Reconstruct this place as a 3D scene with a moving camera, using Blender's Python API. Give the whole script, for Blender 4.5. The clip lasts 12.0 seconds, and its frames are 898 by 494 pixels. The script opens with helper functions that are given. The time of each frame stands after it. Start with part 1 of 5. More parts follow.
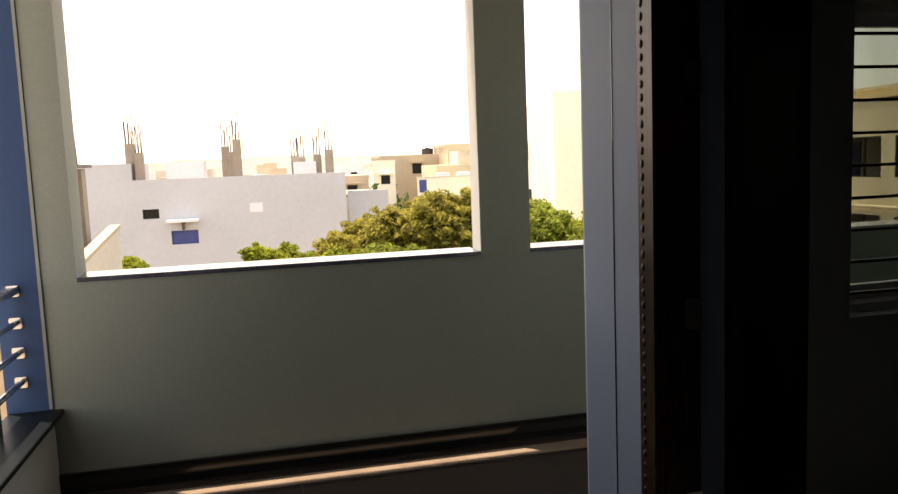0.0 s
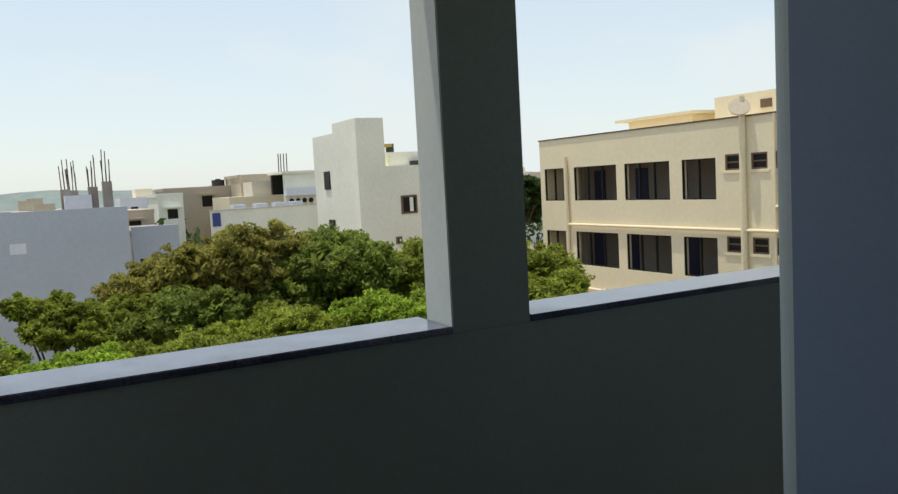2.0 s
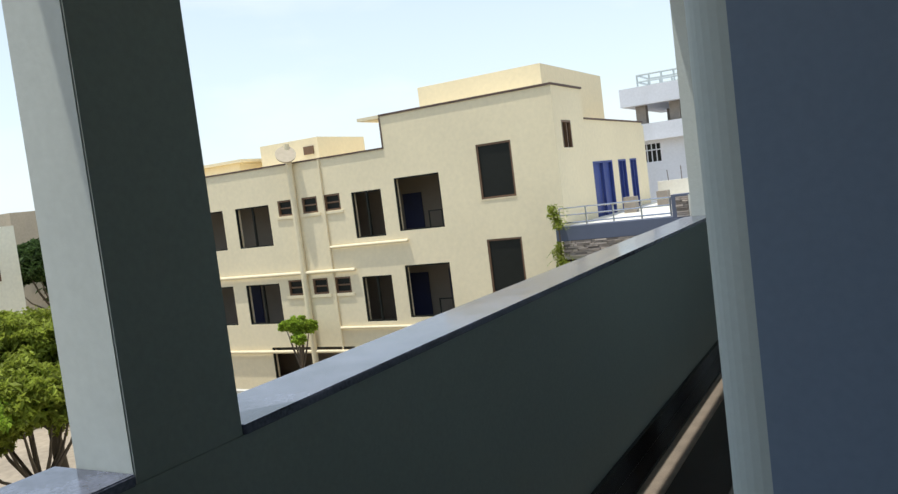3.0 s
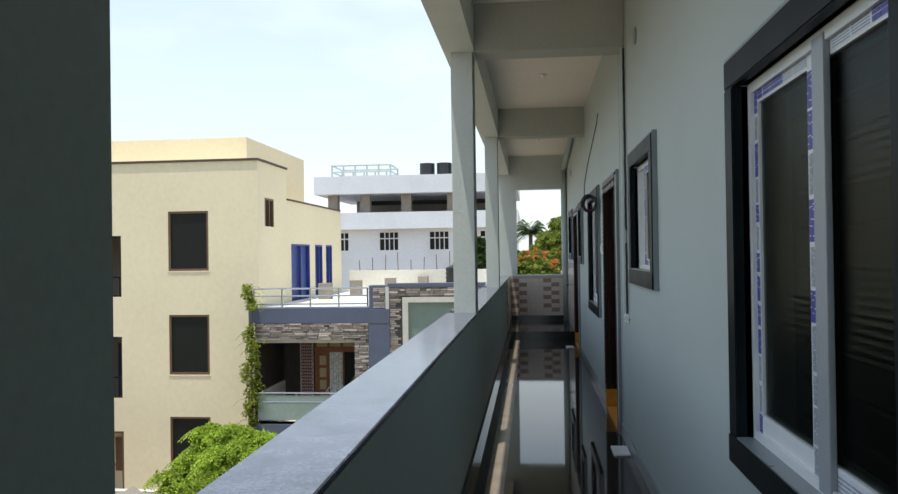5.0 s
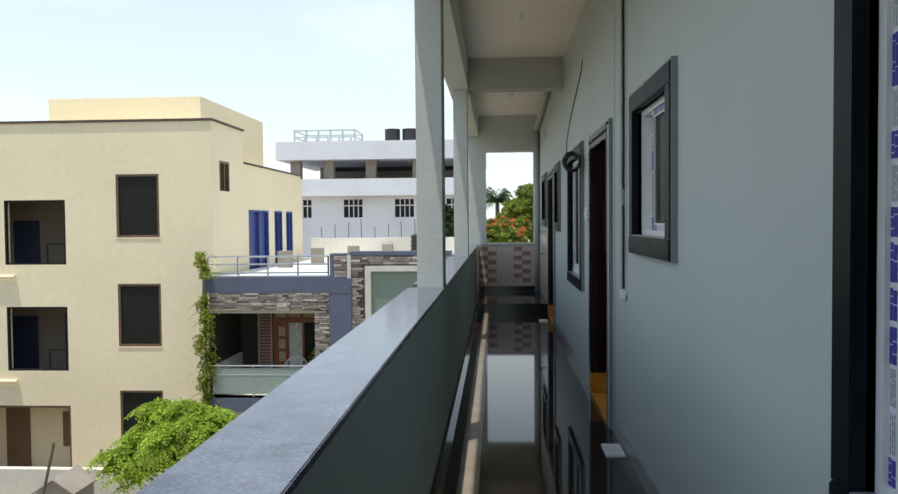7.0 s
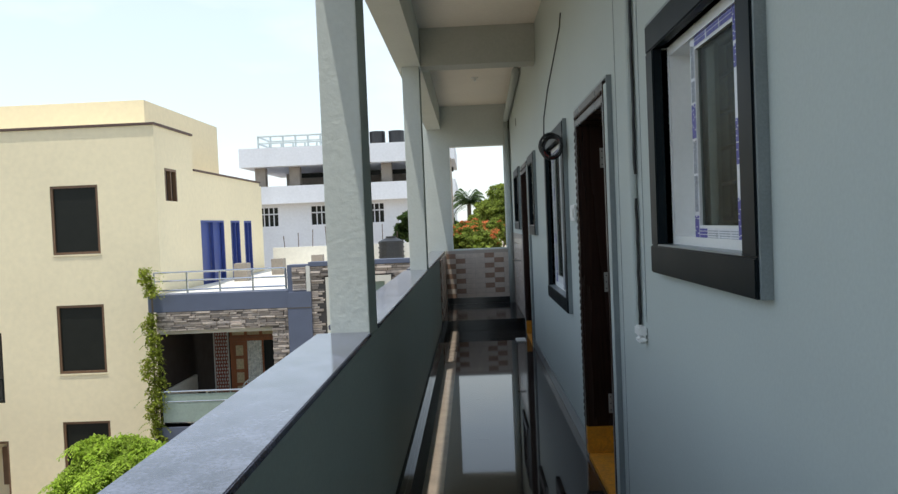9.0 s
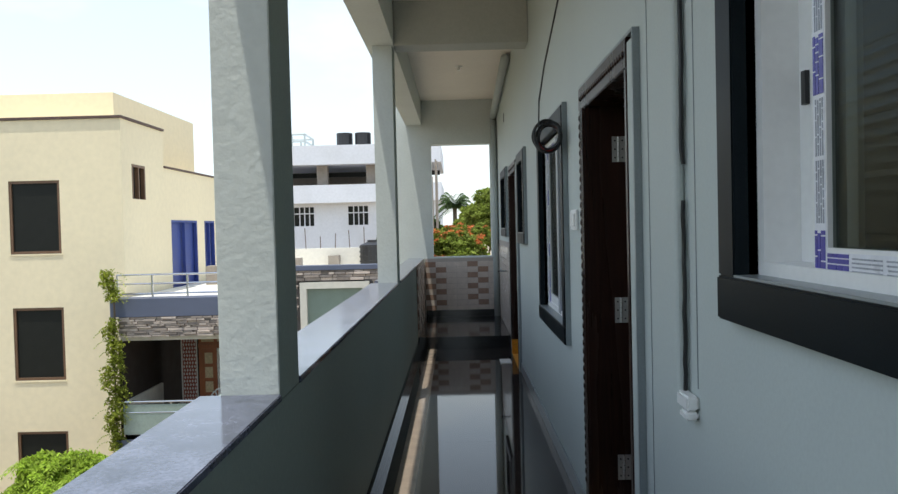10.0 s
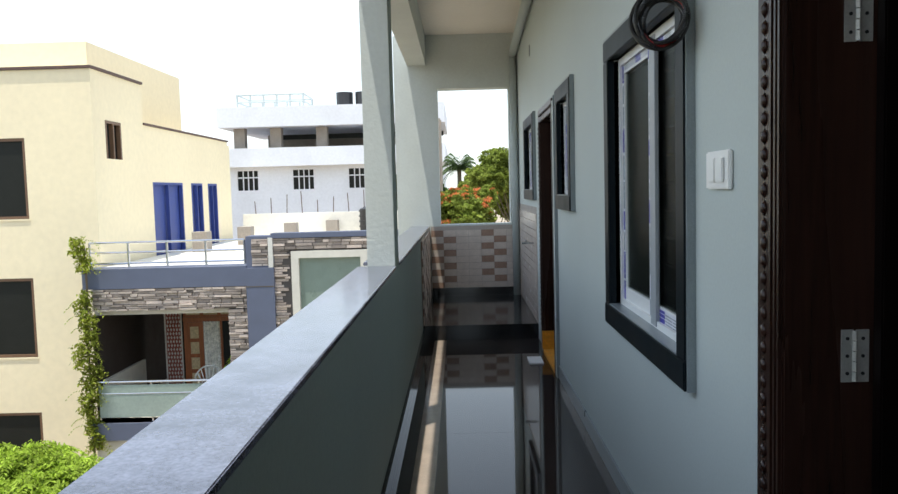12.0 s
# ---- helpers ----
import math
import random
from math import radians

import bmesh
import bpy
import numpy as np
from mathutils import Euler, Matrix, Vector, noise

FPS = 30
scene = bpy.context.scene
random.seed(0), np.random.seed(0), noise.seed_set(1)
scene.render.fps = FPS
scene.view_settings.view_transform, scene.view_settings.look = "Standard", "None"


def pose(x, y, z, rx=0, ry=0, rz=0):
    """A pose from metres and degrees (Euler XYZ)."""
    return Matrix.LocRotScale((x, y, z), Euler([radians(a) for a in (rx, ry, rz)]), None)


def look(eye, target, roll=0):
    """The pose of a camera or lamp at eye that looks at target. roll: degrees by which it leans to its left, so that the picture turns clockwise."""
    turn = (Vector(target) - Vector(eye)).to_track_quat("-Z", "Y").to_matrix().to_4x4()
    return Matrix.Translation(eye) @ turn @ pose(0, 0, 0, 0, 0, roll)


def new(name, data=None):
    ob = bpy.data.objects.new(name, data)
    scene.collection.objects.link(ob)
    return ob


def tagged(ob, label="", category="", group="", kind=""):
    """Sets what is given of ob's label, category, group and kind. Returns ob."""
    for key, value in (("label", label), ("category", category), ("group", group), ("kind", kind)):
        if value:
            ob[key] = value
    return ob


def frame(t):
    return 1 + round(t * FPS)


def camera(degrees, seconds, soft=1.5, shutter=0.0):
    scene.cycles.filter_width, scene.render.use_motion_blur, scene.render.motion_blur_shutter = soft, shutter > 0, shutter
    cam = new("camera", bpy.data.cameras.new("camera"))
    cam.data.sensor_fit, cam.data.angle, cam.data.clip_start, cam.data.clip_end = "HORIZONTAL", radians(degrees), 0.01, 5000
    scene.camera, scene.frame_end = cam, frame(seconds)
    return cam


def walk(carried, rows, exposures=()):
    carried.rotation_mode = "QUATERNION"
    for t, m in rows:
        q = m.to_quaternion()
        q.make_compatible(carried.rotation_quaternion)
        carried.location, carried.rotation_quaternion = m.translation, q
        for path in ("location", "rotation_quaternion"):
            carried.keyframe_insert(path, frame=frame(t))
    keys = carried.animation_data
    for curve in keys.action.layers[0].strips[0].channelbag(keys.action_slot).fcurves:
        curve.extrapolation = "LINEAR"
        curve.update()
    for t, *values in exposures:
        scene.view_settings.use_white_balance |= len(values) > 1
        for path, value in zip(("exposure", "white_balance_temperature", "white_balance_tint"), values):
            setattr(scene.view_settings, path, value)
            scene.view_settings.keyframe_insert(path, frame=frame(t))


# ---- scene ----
cam = camera(59.6, 12.0, soft=1.4)
PATH = [
    (0, (2.793, 1.085, 1.519), (0.857, 1.537, 1.301), -2.2),
    (0.5, (2.416, 1.18, 1.523), (0.447, 1.433, 1.285), -0.7),
    (1, (1.903, 1.079, 1.515), (-0.089, 1.173, 1.364), -0.8),
    (1.5, (1.411, 1.103, 1.487), (-0.547, 1.492, 1.353), -2.6),
    (2, (0.854, 1.105, 1.464), (-0.903, 2.047, 1.299), -3.1),
    (2.2, (0.66, 1.095, 1.465), (-0.936, 2.285, 1.276), -3.7),
    (2.5, (0.411, 1.149, 1.459), (-0.929, 2.622, 1.262), -4.8),
    (3, (0.067, 1.273, 1.475), (-0.917, 3.009, 1.336), -7.1),
    (3.5, (-0.269, 1.364, 1.492), (-0.899, 3.259, 1.369), -5.5),
    (3.7, (-0.38, 1.442, 1.475), (-0.9, 3.372, 1.403), -4.3),
    (5.3, (-0.737, 1.717, 1.503), (-0.892, 3.711, 1.52), -0.7),
    (5.5, (-0.738, 1.752, 1.492), (-0.853, 3.748, 1.473), -0.8),
    (6, (-0.694, 1.973, 1.467), (-0.775, 3.97, 1.404), -1.2),
    (6.5, (-0.693, 2.301, 1.456), (-0.79, 4.297, 1.373), -0.2),
    (7, (-0.809, 2.687, 1.465), (-0.93, 4.683, 1.4), -0.5),
    (7.2, (-0.827, 2.755, 1.441), (-0.945, 4.751, 1.393), -0.7),
    (8.8, (-0.744, 4.17, 1.473), (-0.812, 6.168, 1.414), -2.9),
    (9, (-0.708, 4.389, 1.486), (-0.764, 6.387, 1.427), -2.4),
    (9.5, (-0.717, 4.974, 1.51), (-0.754, 6.973, 1.459), -1.4),
    (10, (-0.642, 5.501, 1.501), (-0.662, 7.5, 1.451), -1.4),
    (10.5, (-0.661, 6.019, 1.489), (-0.674, 8.018, 1.445), -1.8),
    (11, (-0.67, 6.521, 1.466), (-0.681, 8.52, 1.42), -1.9),
    (11.5, (-0.701, 6.972, 1.493), (-0.735, 8.97, 1.422), -2.1),
    (11.8, (-0.768, 7.258, 1.496), (-0.798, 9.256, 1.399), -1.6),
    (12, (-0.754, 7.45, 1.487), (-0.784, 9.444, 1.343), -1.5),
]
walk(cam, [(t, look(eye, target, roll)) for t, eye, target, roll in PATH],
     exposures=[(0.0, 1.60, 9300, 22), (0.5, 1.05, 8600, 19), (0.8, 0.5, 8300, 12), (1.1, 0.1, 7900, 6), (1.5, 0.02, 7300, 7), (2.0, 0.2, 6600, 7), (2.5, 0.45, 6350, 6), (3.5, 0.45, 6350, 6), (5.5, 0.68, 6400, 6), (6.3, 0.80, 6400, 6), (7.0, 0.54, 6400, 6), (9.0, 0.62, 6400, 6), (11.0, 0.9, 6400, 7), (12.0, 1.05, 6450, 7)])

# ---- world, sun ----
SUN_DIR = Vector((0.138, 0.150, -1.0)).normalized()
world = bpy.data.worlds.new("world")
scene.world = world
world.use_nodes = True
wn = world.node_tree
sky = wn.nodes.new("ShaderNodeTexSky")
sky.sky_type = "NISHITA"
sky.sun_disc = False
sky.sun_elevation = radians(78.5)
sky.sun_rotation = radians(222)
sky.air_density, sky.dust_density, sky.ozone_density = 1.0, 0.8, 1.0
wn.nodes["Background"].inputs["Strength"].default_value = 0.15
# thin bright haze and soft cloud over the clear sky
co = wn.nodes.new("ShaderNodeTexCoord")
cl = wn.nodes.new("ShaderNodeTexNoise")
cl.inputs["Scale"].default_value, cl.inputs["Detail"].default_value = 3.2, 7.0
stretch = wn.nodes.new("ShaderNodeMapping")
stretch.inputs["Scale"].default_value = (1, 1, 2.6)
wn.links.new(co.outputs["Generated"], stretch.inputs[0]), wn.links.new(stretch.outputs[0], cl.inputs["Vector"])
cr = wn.nodes.new("ShaderNodeMapRange")
cr.inputs["From Min"].default_value, cr.inputs["From Max"].default_value = 0.50, 0.66
cr.inputs["To Min"].default_value, cr.inputs["To Max"].default_value = 0.72, 1.0
wn.links.new(cl.outputs["Fac"], cr.inputs["Value"])
hz = wn.nodes.new("ShaderNodeMix")
hz.data_type = "RGBA"
hz.inputs[7].default_value = (4.75, 5.05, 5.2, 1)
sep = wn.nodes.new("ShaderNodeSeparateXYZ")
up = wn.nodes.new("ShaderNodeMapRange")
up.inputs["From Min"].default_value, up.inputs["From Max"].default_value = 0.05, 0.75
up.inputs["To Min"].default_value, up.inputs["To Max"].default_value = 1.0, 0.35
fade = wn.nodes.new("ShaderNodeMath")
fade.operation = "MULTIPLY"
wn.links.new(co.outputs["Generated"], sep.inputs[0]), wn.links.new(sep.outputs["Z"], up.inputs["Value"])
wn.links.new(cr.outputs[0], fade.inputs[0]), wn.links.new(up.outputs[0], fade.inputs[1])
wn.links.new(fade.outputs[0], hz.inputs["Factor"]), wn.links.new(sky.outputs[0], hz.inputs[6])
wn.links.new(hz.outputs[2], wn.nodes["Background"].inputs["Color"])
sun = bpy.data.lights.new("sun", "SUN")
sun.energy, sun.angle, sun.color = 3.0, radians(0.55), (1.0, 0.95, 0.86)
sun_ob = new("sun", sun)
sun_ob.matrix_world = look((0, 0, 60), Vector((0, 0, 60)) + SUN_DIR)


# ---- materials ----
def material(name, color, rough=0.7, metal=0.0, var=0.12, scale=3.0, fine=60.0, bump=0.0, spec=0.5, stain=None, stain_amount=0.0, island=0.0, grain=1.0):
    m = bpy.data.materials.new(name)
    m.use_nodes = True
    n, l = m.node_tree.nodes, m.node_tree.links
    b = n["Principled BSDF"]
    b.inputs["Roughness"].default_value, b.inputs["Metallic"].default_value = rough, metal
    b.inputs["Specular IOR Level"].default_value = spec
    co = n.new("ShaderNodeTexCoord").outputs["Object"]
    if grain != 1.0:
        mp = n.new("ShaderNodeMapping")
        mp.inputs["Scale"].default_value = (1.0, 1.0, grain)
        l.new(co, mp.inputs[0])
        co = mp.outputs[0]
    big, small = n.new("ShaderNodeTexNoise"), n.new("ShaderNodeTexNoise")
    for t, s in ((big, scale), (small, fine)):
        t.inputs["Scale"].default_value, t.inputs["Detail"].default_value = s, 5.0
        l.new(co, t.inputs["Vector"])
    add = n.new("ShaderNodeMath")
    add.operation = "ADD"
    l.new(big.outputs["Fac"], add.inputs[0]), l.new(small.outputs["Fac"], add.inputs[1])
    ramp = n.new("ShaderNodeMapRange")
    ramp.inputs["From Min"].default_value, ramp.inputs["From Max"].default_value = 0.65, 1.35
    ramp.inputs["To Min"].default_value, ramp.inputs["To Max"].default_value = 1 - var, 1 + var
    l.new(add.outputs[0], ramp.inputs["Value"])
    mul = n.new("ShaderNodeMix")
    mul.data_type, mul.blend_type = "RGBA", "MULTIPLY"
    mul.inputs["Factor"].default_value = 1.0
    mul.inputs[6].default_value = (*color, 1)
    l.new(ramp.outputs[0], mul.inputs[7])
    out = mul.outputs[2]
    if stain:
        sn = n.new("ShaderNodeTexNoise")
        sn.inputs["Scale"].default_value, sn.inputs["Detail"].default_value = scale * 0.6, 8.0
        l.new(co, sn.inputs["Vector"])
        sr = n.new("ShaderNodeMapRange")
        sr.inputs["From Min"].default_value, sr.inputs["From Max"].default_value = 0.5, 0.72
        sr.inputs["To Max"].default_value = stain_amount
        l.new(sn.outputs["Fac"], sr.inputs["Value"])
        mx = n.new("ShaderNodeMix")
        mx.data_type = "RGBA"
        mx.inputs[7].default_value = (*stain, 1)
        l.new(sr.outputs[0], mx.inputs["Factor"]), l.new(out, mx.inputs[6])
        out = mx.outputs[2]
    if island:
        g, r2, m2 = n.new("ShaderNodeNewGeometry"), n.new("ShaderNodeMapRange"), n.new("ShaderNodeMix")
        r2.inputs["To Min"].default_value, r2.inputs["To Max"].default_value = 1 - island, 1 + island
        l.new(g.outputs["Random Per Island"], r2.inputs["Value"])
        m2.data_type, m2.blend_type = "RGBA", "MULTIPLY"
        m2.inputs["Factor"].default_value = 1.0
        l.new(out, m2.inputs[6]), l.new(r2.outputs[0], m2.inputs[7])
        out = m2.outputs[2]
    l.new(out, b.inputs["Base Color"])
    if bump:
        bp = n.new("ShaderNodeBump")
        bp.inputs["Strength"].default_value, bp.inputs["Distance"].default_value = bump, 0.01
        l.new(small.outputs["Fac"], bp.inputs["Height"]), l.new(bp.outputs[0], b.inputs["Normal"])
    rv = n.new("ShaderNodeMapRange")
    rv.inputs["To Min"].default_value, rv.inputs["To Max"].default_value = max(0.015, rough * 0.75), min(1, rough * 1.25)
    l.new(big.outputs["Fac"], rv.inputs["Value"]), l.new(rv.outputs[0], b.inputs["Roughness"])
    return m


def glass(name, tint, gloss=0.06, clear=0.75, rib=0.0, shine=1.0):
    """Thin pane: tinted see-through with a glossy surface."""
    m = bpy.data.materials.new(name)
    m.use_nodes = True
    n, l = m.node_tree.nodes, m.node_tree.links
    n.remove(n["Principled BSDF"])
    tr, gl, mix = n.new("ShaderNodeBsdfTransparent"), n.new("ShaderNodeBsdfGlossy"), n.new("ShaderNodeMixShader")
    tr.inputs["Color"].default_value = (*[c * clear for c in tint], 1)
    gl.inputs["Roughness"].default_value = gloss
    fr = n.new("ShaderNodeFresnel")
    fr.inputs["IOR"].default_value = 1.5
    if rib:
        co = n.new("ShaderNodeTexCoord").outputs["Object"]
        v = n.new("ShaderNodeTexVoronoi")
        v.inputs["Scale"].default_value = rib
        v.inputs["Randomness"].default_value = 0.0
        l.new(co, v.inputs["Vector"])
        bp = n.new("ShaderNodeBump")
        bp.inputs["Strength"].default_value, bp.inputs["Distance"].default_value = 0.4, 0.004
        l.new(v.outputs["Distance"], bp.inputs["Height"])
        l.new(bp.outputs[0], gl.inputs["Normal"])
    dim = n.new("ShaderNodeMath")
    dim.operation = "MULTIPLY"
    dim.inputs[1].default_value = shine
    l.new(fr.outputs[0], dim.inputs[0]), l.new(dim.outputs[0], mix.inputs[0]), l.new(tr.outputs[0], mix.inputs[1]), l.new(gl.outputs[0], mix.inputs[2])
    l.new(mix.outputs[0], n["Material Output"].inputs["Surface"])
    return m


def leaf_material(name, color, var=0.5):
    m = material(name, color, rough=0.6, var=0.42, scale=0.7, fine=2.6, island=var, spec=0.2)
    n, l = m.node_tree.nodes, m.node_tree.links
    b = n["Principled BSDF"]
    tl, mx = n.new("ShaderNodeBsdfTranslucent"), n.new("ShaderNodeMixShader")
    mx.inputs[0].default_value = 0.48
    l.new(b.inputs["Base Color"].links[0].from_socket, tl.inputs["Color"])
    l.new(b.outputs[0], mx.inputs[1]), l.new(tl.outputs[0], mx.inputs[2])
    l.new(mx.outputs[0], n["Material Output"].inputs["Surface"])
    return m


M_WALL = material("grey_green_wall_paint", (0.495, 0.54, 0.52), rough=0.62, var=0.05, scale=1.3, fine=90, bump=0.05, stain=(0.40, 0.44, 0.43), stain_amount=0.25)
# grey paint darkened to hold the shade on the parapet's inner side
M_PARAPET_SHADE = material("shaded_grey_parapet_paint", (0.288, 0.335, 0.305), rough=0.7, var=0.08, scale=1.6, fine=70, bump=0.08, stain=(0.23, 0.265, 0.24), stain_amount=0.3)
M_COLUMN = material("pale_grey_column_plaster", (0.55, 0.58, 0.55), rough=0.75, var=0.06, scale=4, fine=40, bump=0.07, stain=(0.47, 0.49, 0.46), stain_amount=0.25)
M_ROUGHCOL = material("pitted_grey_column_plaster", (0.54, 0.57, 0.54), rough=0.8, var=0.05, scale=2.5, fine=38, bump=0.24, stain=(0.46, 0.48, 0.45), stain_amount=0.25)
M_SLATE = material("slate_blue_wall_paint", (0.20, 0.255, 0.35), rough=0.65, var=0.06, scale=1.4, fine=80, bump=0.05)
M_DEEPBLUE = material("deep_blue_column_paint", (0.038, 0.085, 0.20), rough=0.7, var=0.08, scale=2, fine=60, bump=0.05, spec=0.2)
M_CEIL = material("white_ceiling_paint", (0.80, 0.745, 0.665), rough=0.8, var=0.05, scale=0.8, fine=30, bump=0.05, stain=(0.6, 0.56, 0.5), stain_amount=0.3)
M_BEAM = material("grey_beam_paint", (0.44, 0.45, 0.41), rough=0.75, var=0.07, scale=2, fine=40, bump=0.1)
M_COPING = material("polished_grey_granite", (0.088, 0.096, 0.138), rough=0.13, var=0.65, scale=9, fine=110, spec=0.6)
M_FLOOR = material("black_granite_floor", (0.034, 0.027, 0.025), rough=0.035, var=0.35, scale=3, fine=300, spec=0.22)
M_SKIRT = material("black_granite_skirting", (0.012, 0.012, 0.013), rough=0.10, var=0.3, scale=3, fine=250)
M_BLACKGRANITE = material("black_granite_surround", (0.010, 0.014, 0.017), rough=0.36, var=0.35, scale=4, fine=260, spec=0.06)
M_GREYTRIM = material("grey_granite_edge", (0.22, 0.25, 0.26), rough=0.3, var=0.15, scale=5, fine=200)
M_UPVC = material("white_upvc", (0.80, 0.80, 0.79), rough=0.35, var=0.04, scale=6, fine=50)
M_INTERLOCK = material("grey_aluminium_profile", (0.34, 0.36, 0.38), rough=0.4, var=0.06, scale=6, fine=90)
M_TAPE = material("white_protective_tape", (0.74, 0.75, 0.80), rough=0.3, var=0.08, scale=20, fine=90)
M_TAPEBLUE = material("blue_tape_print", (0.05, 0.045, 0.34), rough=0.35, var=0.2, scale=20, fine=90)
M_TAPEGREY = material("grey_tape_print", (0.33, 0.35, 0.40), rough=0.35, var=0.2, scale=20, fine=90)
M_GLASS = glass("dark_textured_glass", (0.47, 0.51, 0.48), gloss=0.22, clear=0.85, rib=45, shine=0.22)
M_WOOD = material("dark_varnished_teak", (0.027, 0.0115, 0.008), rough=0.28, var=0.5, spec=0.35, scale=6, fine=70, bump=0.08, grain=0.06)
# dark varnish taken nearly black to hold the shade inside the doorways
M_LEAFDOOR = material("shade_darkened_door_varnish", (0.0035, 0.002, 0.0018), rough=0.4, var=0.45, scale=6, fine=70, bump=0.06, spec=0.06, grain=0.06)
M_STEEL = material("stainless_steel", (0.62, 0.62, 0.63), rough=0.22, metal=1.0, var=0.06, scale=8, fine=120)
M_HINGE = material("brushed_hinge_steel", (0.55, 0.54, 0.51), rough=0.5, metal=0.7, var=0.12, scale=20, fine=160)
M_BLACKPVC = material("black_pvc", (0.015, 0.015, 0.016), rough=0.4, var=0.2)
M_REDWIRE = material("red_wire", (0.35, 0.02, 0.02), rough=0.45)
M_GREYPVC = material("painted_grey_pipe", (0.42, 0.46, 0.45), rough=0.5, var=0.08)
M_SWITCH = material("white_switch_plastic", (0.82, 0.82, 0.80), rough=0.3, var=0.03)
M_TURMERIC = material("turmeric_yellow_paint", (0.72, 0.30, 0.02), rough=0.7, var=0.25, scale=14, fine=60)
M_TILE_LIGHT = material("cream_wall_tile", (0.58, 0.50, 0.44), rough=0.25, var=0.12, scale=12, fine=80)
M_TILE_DARK = material("brown_wall_tile", (0.31, 0.20, 0.15), rough=0.25, var=0.18, scale=12, fine=80)
M_GROUT = material("tile_grout", (0.40, 0.35, 0.31), rough=0.85)
# dimness of the unlit rooms is put into this near-black colour
M_ROOM_DIM = material("darkened_room_paint", (0.075, 0.07, 0.065), rough=0.8, var=0.06)
M_CREAM = material("cream_facade_paint", (0.82, 0.71, 0.49), rough=0.85, var=0.06, scale=0.35, fine=6, stain=(0.72, 0.61, 0.42), stain_amount=0.35, bump=0.05)
M_CREAMTRIM = material("dark_brown_roof_edge", (0.10, 0.06, 0.05), rough=0.7, var=0.2)
M_DARKPANE = material("dark_shutter_pane", (0.016, 0.017, 0.014), rough=0.5, var=0.2, spec=0.2)
M_BROWNFRAME = material("brown_window_frame", (0.16, 0.09, 0.05), rough=0.5, var=0.2)
M_BLUEPANEL = material("blue_shutter_paint", (0.035, 0.06, 0.24), rough=0.5, var=0.2)
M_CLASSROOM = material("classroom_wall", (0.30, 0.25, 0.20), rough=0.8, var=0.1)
M_WHITEBLDG = material("white_building_paint", (0.74, 0.75, 0.80), rough=0.85, var=0.07, scale=0.4, fine=5, stain=(0.55, 0.55, 0.56), stain_amount=0.4)
M_BLUEBLDG = material("pale_lavender_wall", (0.47, 0.51, 0.56), rough=0.85, var=0.07, scale=0.3, fine=6, stain=(0.38, 0.41, 0.45), stain_amount=0.4)
M_CONCRETE = material("raw_concrete", (0.30, 0.26, 0.22), rough=0.9, var=0.2, scale=2, fine=25, bump=0.2)
M_RUST = material("rusty_rebar", (0.10, 0.06, 0.045), rough=0.8, var=0.3)
M_PURPLE = material("slate_blue_house_paint", (0.10, 0.115, 0.17), rough=0.6, var=0.1)
M_STONE = material("stacked_stone_cladding", (0.40, 0.335, 0.29), rough=0.8, var=0.25, scale=3, fine=30, island=0.55)
M_STONEBACK = material("dark_stone_joint", (0.09, 0.08, 0.075), rough=0.9)
M_TERRACE = material("white_terrace_floor", (0.72, 0.69, 0.62), rough=0.8, var=0.08, scale=0.5, fine=8)
# opaque pale green: the sky reflected in the glass is put into the colour
M_GREENGLASS = material("sky_reflecting_railing_glass", (0.30, 0.36, 0.32), rough=0.12, var=0.12, scale=1.5, fine=20)
M_TANKBLACK = material("black_water_tank", (0.02, 0.02, 0.022), rough=0.45)
M_TANKBLUE = material("blue_tarpaulin", (0.10, 0.26, 0.70), rough=0.45, var=0.15)
M_GROUND = material("dusty_ground", (0.34, 0.28, 0.21), rough=0.95, var=0.3, scale=0.2, fine=3, stain=(0.10, 0.12, 0.05), stain_amount=0.6)
M_BARK = material("tree_bark", (0.13, 0.10, 0.07), rough=0.95, var=0.3, bump=0.4)
M_LEAF = leaf_material("neem_leaves", (0.27, 0.31, 0.045))
M_LEAFDARK = leaf_material("dark_green_leaves", (0.06, 0.10, 0.028))
M_LEAFMID = leaf_material("mid_green_leaves", (0.22, 0.27, 0.05))
M_LEAFOLIVE = leaf_material("olive_neem_leaves", (0.31, 0.29, 0.068))
M_NAVY = material("navy_door_paint", (0.018, 0.022, 0.07), rough=0.5, var=0.2)
M_LEAFBRIGHT = leaf_material("bright_green_leaves", (0.31, 0.42, 0.05))
M_FLOWER = leaf_material("orange_flowers", (0.60, 0.20, 0.07))
M_PALM = leaf_material("palm_fronds", (0.07, 0.11, 0.04))
M_TANWALL = material("tan_plaster", (0.50, 0.42, 0.31), rough=0.9, var=0.12, scale=0.4, fine=6, stain=(0.35, 0.3, 0.24), stain_amount=0.4)
M_PALEWALL = material("pale_plaster", (0.60, 0.57, 0.50), rough=0.9, var=0.1, scale=0.4, fine=6, stain=(0.42, 0.40, 0.36), stain_amount=0.4)
